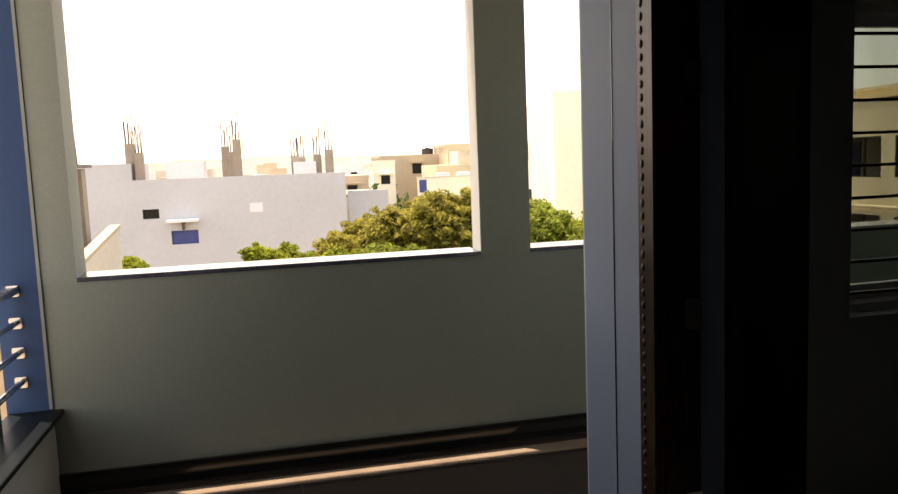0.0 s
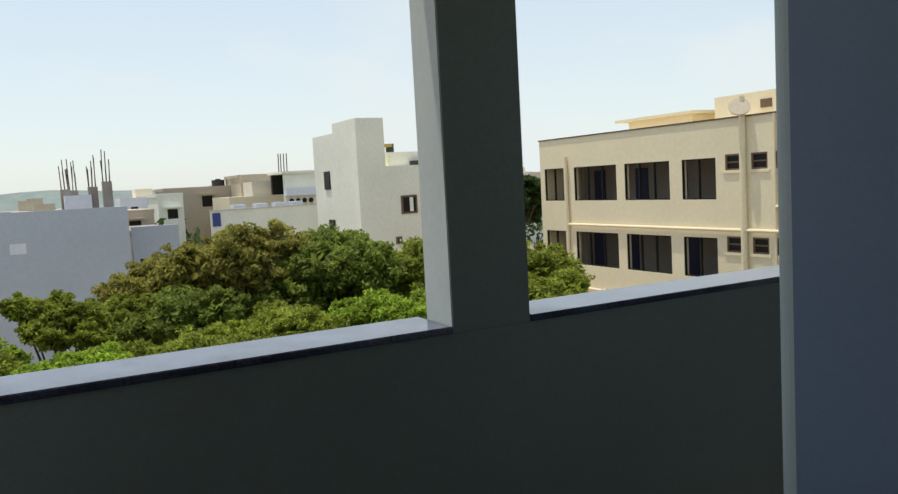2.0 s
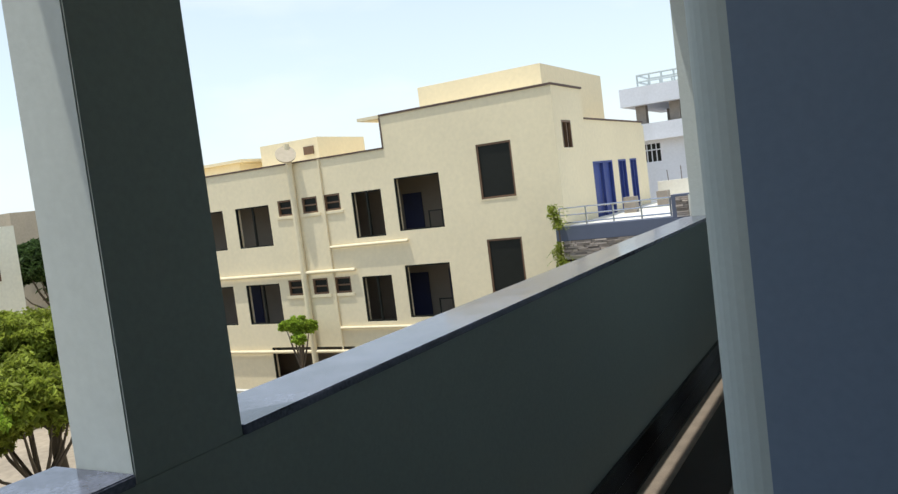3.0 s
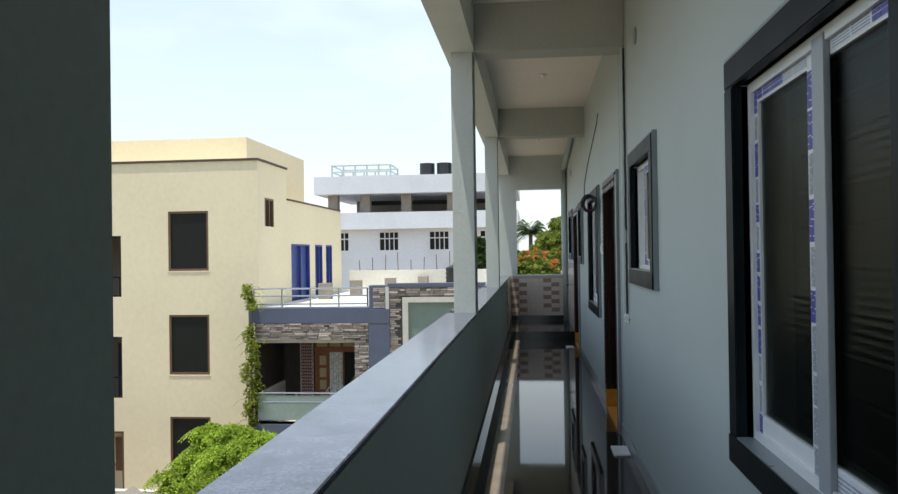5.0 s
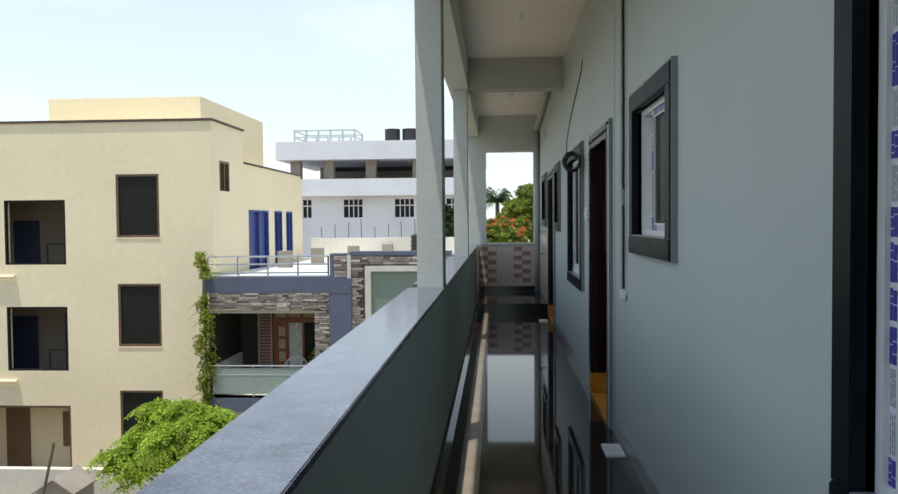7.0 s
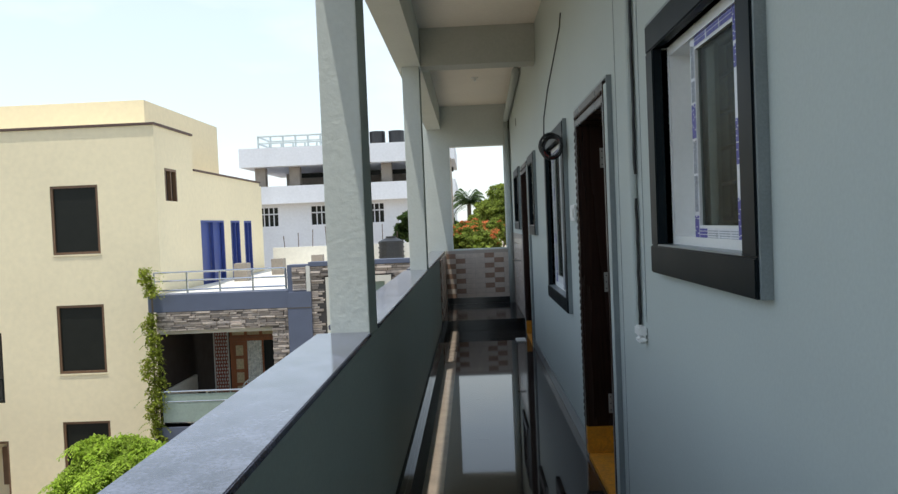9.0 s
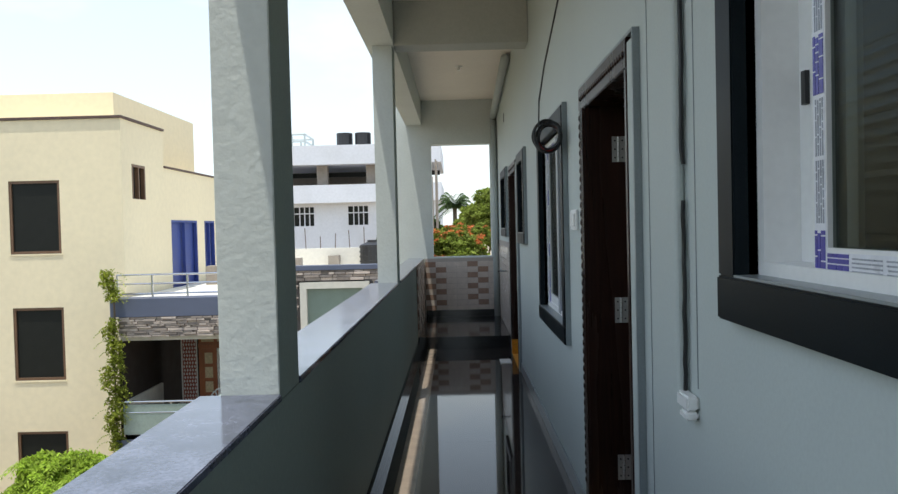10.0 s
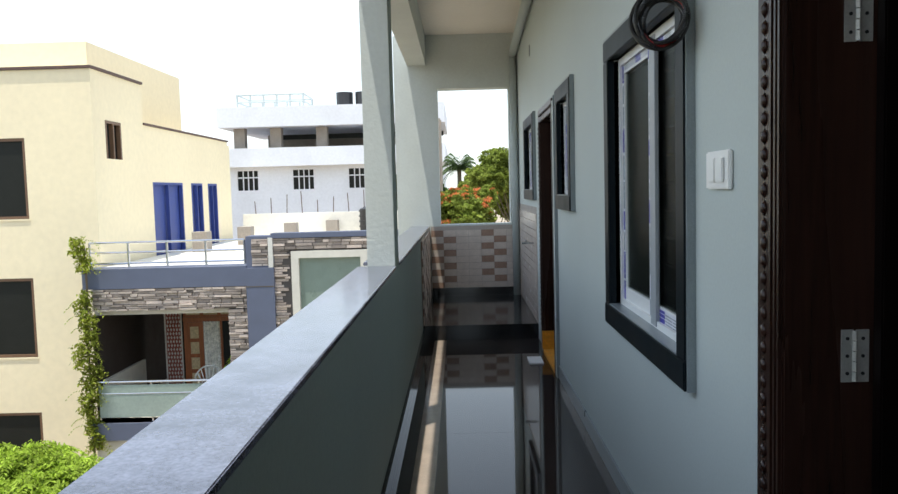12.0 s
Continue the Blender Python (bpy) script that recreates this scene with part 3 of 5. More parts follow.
# ---- wall fittings ----
con = thing("conduit_pipe", "thin painted conduit pipe running down the corridor wall", "pipe")
part("tube", rod(bmesh.new(), (-0.016, 7.712, 1.03), (-0.016, 7.712, ZB - 0.01), 0.015, 12), M_WALL, con)
rnd = random.Random(21)
# irregular black strips stand in for the shadowed gap beside the tube
for za, zb, r in ((1.03, 1.56, 0.006), (1.66, ZB - 0.02, 0.0065)):
    bm = bmesh.new()
    n = round((zb - za) / 0.045)
    rings = []
    for k in range(n + 1):
        c = Vector((-0.012 + rnd.uniform(-0.002, 0.002), 7.684 + rnd.uniform(-0.004, 0.004), za + (zb - za) * k / n))
        rings.append([bm.verts.new(c + Vector((r * math.cos(q * math.tau / 6), r * math.sin(q * math.tau / 6), 0))) for q in range(6)])
    for lo, hi in zip(rings, rings[1:]):
        for q in range(6):
            bm.faces.new((lo[q], lo[(q + 1) % 6], hi[(q + 1) % 6], hi[q]))
    bm.faces.new(rings[0][::-1]), bm.faces.new(rings[-1])
    part("cable", bm, M_BLACKPVC, con, "black strip drawn for the shadow gap beside the tube")
tagged(part("wall_joint_line", box(-0.002, -0.0002, 7.608, 7.612, 1.05, ZS - 0.02), M_GREYTRIM), "thin vertical joint line beside the conduit", "joint", kind="structure")
part("end_box", box(-0.035, -0.001, 7.60, 7.70, 0.99, 1.03), M_SWITCH, con, "white plastic end box", bevel=0.006)
part("end_box_lower", box(-0.038, -0.001, 7.60, 7.665, 0.965, 0.988), M_SWITCH, con, "white plastic end box", bevel=0.006)
tagged(part("wall_crack_line", box(-0.002, -0.0002, 8.105, 8.11, 0.1, ZS - 0.02), M_GREYTRIM), "thin vertical joint line in the wall plaster", "joint", kind="structure")

sw = thing("light_switch", "white plastic double rocker switch on the wall", "switch")
part("plate", box(-0.014, -0.001, 9.62, 9.82, 1.47, 1.58), M_SWITCH, sw, bevel=0.004)
for a, b in ((9.655, 9.715), (9.722, 9.785)):
    part("rocker", box(-0.022, -0.0145, a, b, 1.49, 1.56), M_SWITCH, sw, bevel=0.003)

coil = thing("cable_coil", "coil of black and red cable hung over the window corner", "cable")
for nm, mat, seed, cnt in (("black_loop", M_BLACKPVC, 5, 7), ("red_loop", M_REDWIRE, 9, 1)):
    rnd = random.Random(seed)
    bm = bmesh.new()
    for k in range(cnt):
        r, cy, cz, dx = rnd.uniform(0.066, 0.084), 9.95 + rnd.uniform(-0.015, 0.015), 2.0 + rnd.uniform(-0.012, 0.012), rnd.uniform(-0.010, 0.010)
        ring = [(-0.115 + dx - 0.85 * r * math.cos(a), cy + 0.5 * r * math.cos(a) + 0.02 * math.sin(2 * a + k), cz + r * math.sin(a)) for a in [i * math.tau / 28 for i in range(29)]]
        pipe(bm, ring, 0.0065, 6)
    part(nm, bm, mat, coil)
bm = bmesh.new()
pipe(bm, [(-0.006, 10.03, 2.95), (-0.02, 10.0, 2.84), (-0.07, 9.97, 2.63), (-0.125, 9.95, 2.4), (-0.16, 9.94, 2.2), (-0.165, 9.94, 2.05)], 0.005, 6)
part("lead", bm, M_BLACKPVC, coil)
for y in (5.0, 10.2, 14.9):
    lh = thing("ceiling_lamp_holder", "small white ceiling lamp holder with no bulb", "lamp holder", "ceiling lamp holders")
    part("base", rod(bmesh.new(), (-0.57, y, ZS - 0.014), (-0.57, y, ZS - 0.0005), 0.045, 16), M_SWITCH, lh)
    part("socket", rod(bmesh.new(), (-0.57, y, ZS - 0.05), (-0.57, y, ZS - 0.0145), 0.02, 12), M_SWITCH, lh)

for y, z in ((7.06, 2.95), (15.6, 2.89)):
    wc = thing("junction_box_cover", "small round grey junction box cover high on the wall", "junction box", "round wall covers")
    part("cover", rod(bmesh.new(), (-0.009, y, z), (-0.0005, y, z), 0.056, 24, 0.06), M_GREYTRIM, wc)
    for dz in (-0.035, 0.035):
        part("screw", rod(bmesh.new(), (-0.0115, y, z + dz), (-0.0092, y, z + dz), 0.005, 8), M_HINGE, wc)

for y, x in ((7.66, -0.075), (14.13, -0.13)):
    off = part("tile_offcut", box(x - 0.065, x + 0.055, y - 0.13, y + 0.13, 0.0005, 0.014), M_SWITCH, bevel=0.002)
    tagged(off, "small white tile offcut lying on the floor by the wall", "tile offcut", "tile offcuts")

# drain pipe, tap and tiles at the end of the corridor
dp = thing("drain_pipe", "grey painted drain pipe in the corridor corner", "pipe")
part("riser", rod(bmesh.new(), (-0.055, YE - 0.06, 0.152), (-0.055, YE - 0.06, ZB + 0.1), 0.045, 14), M_GREYPVC, dp, smooth=True)
part("offset", rod(bmesh.new(), (-0.055, YE - 0.06, ZB + 0.1), (-0.062, 14.2, ZS - 0.07), 0.05, 14), M_GREYPVC, dp, smooth=True)
tap = thing("wall_tap", "small chrome tap on the tiled wall", "tap")
part("spout", rod(bmesh.new(), (-0.009, 15.45, 0.93), (-0.13, 15.45, 0.93), 0.011), M_STEEL, tap)
part("handle", rod(bmesh.new(), (-0.09, 15.40, 0.955), (-0.09, 15.50, 0.955), 0.008), M_STEEL, tap)

TW, TH = 0.165, 0.083
for nm, a0, a1, fn in (("tile_panel_end", XP + 0.02, -0.012, lambda u, w, z, h: (u, u + w, YE - 0.012, YE - 0.004, z, z + h)),
                       ("tile_panel_parapet", 15.16, YE - 0.014, lambda u, w, z, h: (XP + 0.003, XP + 0.012, u, u + w, z, z + h)),
                       ("tile_panel_wall", 15.16, YE - 0.014, lambda u, w, z, h: (-0.009, -0.002, u, u + w, z, z + h))):
    top = 1.035 if nm != "tile_panel_wall" else 1.30
    back = {"tile_panel_end": (a0, a1, YE - 0.004, YE - 0.0005, 0.152, top), "tile_panel_parapet": (XP - 0.003, XP + 0.003, a0, a1, 0.152, top), "tile_panel_wall": (-0.002, -0.0005, a0, a1, 0.152, top)}[nm]
    tp = tagged(part(nm, box(*back), M_GROUT), "cream and brown brick-pattern glazed wall tiles", "tiles", kind="structure")
    rnd = random.Random(len(nm))
    cols = max(1, round((a1 - a0) / TW))
    tw = (a1 - a0) / cols
    z, row = 0.156, 0
    while z + TH <= top:
        for c in range(cols):
            dark = nm != "tile_panel_wall" and (c % 7 in (1, 5) and row % 2 == 0 or c % 7 in (0, 4) and row % 2 == 1) and rnd.random() < 0.92
            part("tile", box(*fn(a0 + c * tw, tw - 0.004, z, TH - 0.004)), M_TILE_DARK if dark else M_TILE_LIGHT, tp)
        z, row = z + TH, row + 1

tagged(part("skirting_end", box(XP + 0.02, -0.014, YE - 0.022, YE - 0.0125, 0.151, 0.25), M_SKIRT), "black granite skirting under the tiles", "skirting", kind="structure")
# ---- lobby railing ----
rl = thing("steel_railing", "stainless steel railing on a low wall by the lobby opening", "railing")
part("handrail", box(XP, -0.201, -0.090, -0.040, 0.985, 1.02), M_STEEL, rl, bevel=0.006)
for z in (0.85, 0.71, 0.57):
    part("crossbar", rod(bmesh.new(), (XP, -0.065, z), (-0.201, -0.065, z), 0.015, 10), M_STEEL, rl)
for x in (-0.36, -0.56, -0.74):
    part("post", box(x - 0.022, x + 0.022, -0.087, -0.043, 0.425, 0.984), M_STEEL, rl, bevel=0.004)
for z in (0.57, 0.71, 0.85, 1.0):
    part("wall_flange", box(XP - 0.0005, XP + 0.012, -0.092, -0.038, z - 0.026, z + 0.026), M_STEEL, rl, bevel=0.004)
tagged(part("railing_sill", box(XP + 0.0, -0.2005, -0.135, 0.105, 0.40, 0.425), M_BLACKGRANITE, bevel=0.003), "black granite sill under the railing", "sill", kind="structure")


# ---- outside: ground, school ----
GZ = -7.0
tagged(part("ground", box(-1500, 1500, -1500, 1500, GZ - 1, GZ), M_GROUND), "dusty ground with weeds", "ground", kind="structure")
tagged(part("building_below", holed("x", XO + 0.012, 4.8, -0.28, YE + 0.23, GZ, -0.31, []), M_WALL), "lower storeys of the balcony building", "wall", kind="structure")

school = thing("school_building", "cream painted three-storey school building with open dark windows", "building")
SY, SD = 26.3, 0.28
left = [(-34.6, -32.85), (-32.0, -28.7), (-28.1, -25.15), (-24.4, -22.5)]
openings, kinds = [], []
for dz in (0.0, -3.33):
    for a, b in left:
        openings.append((a, b, 0.15 + dz, 1.87 + dz)), kinds.append("open")
    for a in (-22.0, -20.7, -19.55):
        openings.append((a, a + 0.78, 1.32 + dz, 1.97 + dz)), kinds.append("vent")
    openings.append((-18.2, -16.8, 0.12 + dz, 1.92 + dz)), kinds.append("open")
    openings.append((-16.15, -14.18, 0.23 + dz, 2.24 + dz)), kinds.append("open")
for dz in (0.0, -3.39, -6.72):
    openings.append((-12.55, -11.18, max(1.06 + dz, GZ + 1.3), 3.01 + dz)), kinds.append("shutter")
openings.append((-17.6, -14.15, GZ + 0.05, -4.2)), kinds.append("bay")
openings.append((-23.4, -19.0, GZ + 0.05, -4.2)), kinds.append("open")
hl = [o for o in openings]
part("wall", holed("y", SY, SY + SD, -35.0, -9.5, GZ, 3.40, hl), M_CREAM, school)
part("upper_wall", holed("y", SY, SY + SD, -16.42, -9.5, 3.40, 4.62, []), M_CREAM, school)
part("side_wall", holed("x", -9.5 - SD, -9.5, SY + SD, 37.2, GZ, 3.52, [(26.95, 27.85, 2.5, 3.45), (29.8, 32.2, -0.6, 1.94), (33.0, 34.1, -0.6, 1.94), (34.7, 35.7, -0.6, 1.94)]), M_CREAM, school)
part("side_upper_wall", box(-9.5 - SD, -9.5, SY + SD, 29.3, 3.52, 4.62), M_CREAM, school)
part("rear_wall", box(-35.0, -9.5, 37.2, 37.45, GZ, 3.4), M_CREAM, school)
part("left_wall", box(-35.0, -34.72, SY + SD, 37.2, GZ, 3.4), M_CREAM, school)
part("roof_slab", box(-34.72, -9.78, SY + SD, 37.2, 3.0, 3.2), M_CREAM, school)
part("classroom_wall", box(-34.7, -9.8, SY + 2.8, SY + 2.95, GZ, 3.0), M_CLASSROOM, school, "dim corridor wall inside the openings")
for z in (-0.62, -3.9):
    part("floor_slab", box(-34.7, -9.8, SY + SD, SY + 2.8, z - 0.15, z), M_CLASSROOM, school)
part("roof_room", box(-16.4, -10.98, 29.34, 36.6, 3.2, 5.86), M_CREAM, school)
part("upper_roof", box(-16.4, -9.8, SY + SD, 29.3, 4.3, 4.45), M_CREAM, school)
part("roof_trim", box(-16.45, -9.46, SY - 0.05, SY + SD + 0.02, 4.625, 4.69), M_CREAMTRIM, school)
part("roof_trim", box(-9.83, -9.45, SY + SD + 0.02, 29.3, 4.625, 4.69), M_CREAMTRIM, school)
part("roof_trim", box(-35.05, -16.45, SY - 0.05, SY + SD, 3.405, 3.46), M_CREAMTRIM, school)
part("roof_trim", box(-9.83, -9.45, 29.3, 37.25, 3.525, 3.58), M_CREAMTRIM, school)
part("canopy_slab", box(-17.45, -16.46, SY - 0.04, SY + 1.6, 4.56, 4.68), M_CREAM, school)
part("step_trim", box(-16.47, -16.42, SY - 0.03, SY + 0.1, 3.46, 4.56), M_CREAMTRIM, school)
rnd = random.Random(2)
for (a, b, c, d), k in zip(openings, kinds):
    f = bmesh.new()
    t = 0.07 if k != "open" else 0.05
    y0, y1 = SY + 0.02, SY + 0.12
    bx(f, a, b, y0, y1, c, c + t), bx(f, a, b, y0, y1, d - t, d), bx(f, a, a + t, y0, y1, c + t, d - t), bx(f, b - t, b, y0, y1, c + t, d - t)
    w = part("window", f, M_BROWNFRAME if k != "open" else M_DARKPANE, school)
    if k == "shutter":
        part("pane", box(a + t, b - t, SY + 0.06, SY + 0.09, c + t, d - t), M_DARKPANE, w, "dark mesh pane")
        part("sill", box(a - 0.02, b + 0.02, SY - 0.02, SY + 0.02, c - 0.04, c), M_CREAM, w)
    elif k == "vent":
        part("hood", box(a - 0.12, b + 0.12, SY - 0.05, SY - 0.002, c - 0.12, c - 0.02), M_CREAM, w)
        part("pane", box(a + t, b - t, SY + 0.1, SY + 0.13, c + t, d - t), M_DARKPANE, w)
        part("vent_bar", box(a + t, b - t, SY + 0.05, SY + 0.09, (c + d) / 2 - 0.03, (c + d) / 2 + 0.03), M_BROWNFRAME, w)
    elif k == "bay":
        part("bay_back_wall", box(a - 0.3, b + 0.5, SY + 1.5, SY + 1.6, GZ, -3.95), M_CREAM, w, "cream wall inside the open bay")
        part("bay_window", box(b - 1.1, b - 0.2, SY + 1.44, SY + 1.495, -5.9, -4.75), M_BROWNFRAME, w)
        part("bay_door", box(a + 0.4, a + 1.2, SY + 1.44, SY + 1.495, GZ + 0.05, -4.6), M_BROWNFRAME, w)
    elif c > -6:
        if d - c < 2.5:
            n = 1 if d - c > 2 else max(2, int((b - a) / 0.9))
            for i in range(1, n):
                x = a + (b - a) * i / n
                part("mullion", box(x - 0.03, x + 0.03, y0, y1, c + t, d - t), M_DARKPANE, w)
            fb = bmesh.new()
            u, v = b - 0.75, c + 0.02
            bx(fb, u, u + 0.6, SY + 0.2, SY + 0.24, v + 0.6, v + 0.64), bx(fb, u, u + 0.04, SY + 0.2, SY + 0.24, v, v + 0.6), bx(fb, u + 0.56, u + 0.6, SY + 0.2, SY + 0.24, v, v + 0.6)
            if d - c > 2:
                part("inner_frame", fb, M_DARKPANE, w, "dark steel frame standing inside")
            else:
                fb.free()
            door_x = a + (b - a) * rnd.uniform(0.1, 0.5)
            part("inner_door", box(door_x, door_x + 0.9, SY + 2.74, SY + 2.79, c - 0.5, c + 1.5), M_NAVY, w, "dark blue classroom door")
for a, b, c, d in ((26.95, 27.85, 2.5, 3.45), (29.8, 32.2, -0.6, 1.94), (33.0, 34.1, -0.6, 1.94), (34.7, 35.7, -0.6, 1.94)):
    part("side_window", box(-9.68, -9.62, a, b, c, d), M_DARKPANE if a < 28 else M_BLUEPANEL, school)
    f = bmesh.new()
    bx(f, -9.6, -9.49, a, b, d - 0.07, d), bx(f, -9.6, -9.49, a, a + 0.07, c, d - 0.07), bx(f, -9.6, -9.49, b - 0.07, b, c, d - 0.07), bx(f, -9.6, -9.49, (a + b) / 2 - 0.03, (a + b) / 2 + 0.03, c, d - 0.07)
    part("side_window_frame", f, M_BROWNFRAME if a < 28 else M_BLUEPANEL, school)
p = bmesh.new()
rod(p, (-21.0, SY - 0.12, GZ), (-21.0, SY - 0.12, 4.2), 0.13, 10)
part("downpipe", p, M_CREAM, school)
for z in (-0.14, -3.42):
    part("ledge_pipe", rod(bmesh.new(), (-19.5, SY - 0.08, z), (-15.8, SY - 0.08, z), 0.06), M_CREAM, school)
    part("ledge_pipe", rod(bmesh.new(), (-32.6, SY - 0.1, z - 0.95), (-18.4, SY - 0.1, z - 0.95), 0.07), M_CREAM, school)
part("thin_pipe", rod(bmesh.new(), (-19.55, SY - 0.06, GZ), (-19.55, SY - 0.06, 3.4), 0.04), M_CREAM, school)
part("downpipe", rod(bmesh.new(), (-32.55, SY - 0.12, GZ), (-32.55, SY - 0.12, 2.45), 0.1), M_CREAM, school)
part("roof_house", box(-24.5, -21.2, 28.5, 32, 3.2, 4.55), M_CREAM, school)
part("roof_house_window", box(-22.0, -21.45, 28.45, 28.49, 3.85, 4.2), M_BROWNFRAME, school)
part("low_roof_house", box(-29.6, -25.4, 28, 33, 3.2, 3.95), M_CREAM, school)
part("low_roof_slab", box(-30.3, -25.0, 27.7, 33.3, 3.952, 4.08), M_CREAM, school)
bm = bmesh.new()
rod(bm, (-25.2, 31, 4.09), (-25.2, 31, 4.7), 0.5, 14)
part("roof_tank", bm, M_WHITEBLDG, school)
bm = bmesh.new()
rod(bm, (-20.95, SY - 0.3, 3.75), (-20.9, SY - 0.35, 3.8), 0.4, 16, r2=0.42)
part("roof_dish", bm, M_TANWALL, school, "round satellite dish")

# compound wall and shed roof by the school
tagged(part("compound_wall", box(-24, -4.2, 22.4, 22.62, GZ, -4.95), M_PALEWALL), "pale grey compound wall", "wall", kind="structure")
shed = thing("garden_shed", "small grey shed with a steep gabled sheet roof", "shed")
for s in (-1, 1):
    bm = bmesh.new()
    a = [bm.verts.new((-11.02 + s * dx, yy, -4.37 - dx * 0.67 - dz)) for dz in (0, 0.04) for yy in (19.9, 21.0) for dx in (0.0, 0.5)]
    for f in ((0, 1, 3, 2), (6, 7, 5, 4), (0, 4, 5, 1), (1, 5, 7, 3), (3, 7, 6, 2), (2, 6, 4, 0)):
        bm.faces.new([a[i] for i in f])
    bmesh.ops.recalc_face_normals(bm, faces=bm.faces)
    part("roof_sheet", bm, M_CONCRETE, shed)
bm = bmesh.new()
for yy in (19.95, 20.9):
    v = [bm.verts.new((-11.02 + dx, yy + dy, z)) for dy in (0, 0.05) for dx, z in ((-0.42, GZ), (0.42, GZ), (0.42, -4.71), (0, -4.42), (-0.42, -4.71))]
    for f in [(4, 3, 2, 1, 0), (5, 6, 7, 8, 9)] + [(i, (i + 1) % 5, (i + 1) % 5 + 5, i + 5) for i in range(5)]:
        bm.faces.new([v[i] for i in f])
bx(bm, -11.44, -11.39, 20.002, 20.898, GZ, -4.71), bx(bm, -10.65, -10.60, 20.002, 20.898, GZ, -4.71)
bmesh.ops.recalc_face_normals(bm, faces=bm.faces)
part("wall", bm, M_CONCRETE, shed)
tagged(part("bamboo_pole", rod(bmesh.new(), (-11.22, 18.8, GZ), (-10.3, 18.8, -3.2), 0.03, 6), M_BARK), "thin leaning bamboo pole by the shed", "pole")

# ---- stone-clad house ----
house = thing("stone_clad_house", "modern house with slate-blue bands and stacked stone cladding", "house")
HY = 25.25


def cladding(name, x0, x1, z0, z1, y, seed, parent, skip=None):
    part("cladding_back", holed("y", y, y + 0.15, x0, x1, z0, z1, [skip] if skip else []), M_STONEBACK, parent)
    rnd, bm = random.Random(seed), bmesh.new()
    z = z0
    while z < z1 - 0.03:
        h = min(rnd.uniform(0.045, 0.08), z1 - z)
        x = x0
        while x < x1 - 0.02:
            w = min(rnd.uniform(0.12, 0.42), x1 - x)
            if not skip or x + w < skip[0] or x > skip[1] or z + h < skip[2] or z > skip[3]:
                bx(bm, x, x + w - 0.015, y - rnd.uniform(0.005, 0.09), y + 0.01, z, z + h - 0.012)
            x += w
        z += h
    ob = part(name, bm, M_STONE, parent, "grey and brown stacked stone strips")
    ob["kind"] = "stuff"
    return ob


part("upper_band", box(-9.45, -5.67, HY - 0.05, HY + 0.6, -0.57, -0.11), M_PURPLE, house, "slate-blue painted band")
cladding("stone_strip", -9.25, -5.67, -1.08, -0.575, HY, 1, house)
part("pillar", box(-5.66, -5.02, HY - 0.12, HY + 0.5, -3.7, -0.16), M_PURPLE, house, "slate-blue painted pillar")
part("pillar_head", box(-5.66, -5.02, HY - 0.02, HY + 0.5, -0.159, 0.56), M_PURPLE, house, "slate-blue pillar head with a stone face")
cladding("pillar_head_stone", -5.52, -5.14, -0.12, 0.50, HY - 0.03, 9, house)
part("white_corner_post", box(-5.135, -5.03, HY - 0.10, HY - 0.021, -0.155, 0.52), M_MARBLE, house)
part("pillar_groove", box(-5.67, -5.01, HY - 0.125, HY - 0.119, -0.60, -0.57), M_STONEBACK, house)
cladding("stone_pillar_face", -6.12, -5.67, -2.6, -1.09, HY + 0.02, 5, house)
cladding("stone_wall", -5.07, -2.1, -3.7, 0.50, HY, 2, house, skip=(-4.62, -2.87, -2.0, 0.20))
part("top_band", box(-5.07, -2.1, HY - 0.08, HY + 0.3, 0.505, 0.62), M_PURPLE, house)
f = bmesh.new()
bx(f, -4.62, -2.87, HY - 0.1, HY + 0.1, 0.04, 0.20), bx(f, -4.62, -4.45, HY - 0.1, HY + 0.1, -2.0, 0.04), bx(f, -3.04, -2.87, HY - 0.1, HY + 0.1, -2.0, 0.04), bx(f, -4.45, -3.04, HY - 0.1, HY + 0.1, -2.0, -1.85)
win = part("window_frame", f, M_PALEWALL, house, "broad cream window frame")
part("pane", box(-4.45, -3.04, HY + 0.02, HY + 0.05, -1.85, 0.04), material("grey_green_blind", (0.20, 0.26, 0.22), rough=0.3), win)
part("porch_ceiling", box(-9.3, -5.1, HY + 0.16, HY + 2.8, -1.2, -1.1), M_PALEWALL, house)
part("porch_right_wall", box(-5.25, -5.1, HY + 0.5, HY + 2.6, -3.7, -1.2), M_PALEWALL, house)
# shade of the deep porch is put into its wall colour
SHADED_PORCH = material("shaded_porch_wall", (0.03, 0.02, 0.015), rough=0.8, var=0.2)
part("porch_side_wall", box(-9.3, -9.18, HY + 0.02, HY + 7.0, -3.62, -1.2), SHADED_PORCH, house)
part("porch_back_wall", box(-8.62, -5.25, HY + 2.6, HY + 2.8, -3.7, -0.3), SHADED_PORCH, house)
part("passage_back_wall", box(-9.18, -5.25, HY + 6.9, HY + 7.0, -3.7, -0.5), SHADED_PORCH, house)
part("passage_ceiling", box(-9.18, -8.0, HY + 2.81, HY + 6.9, -1.2, -1.1), SHADED_PORCH, house)
part("porch_side_rail", box(-9.17, -9.09, HY + 0.1, HY + 2.4, -3.61, -2.72), M_PALEWALL, house, "pale low side wall of the porch")
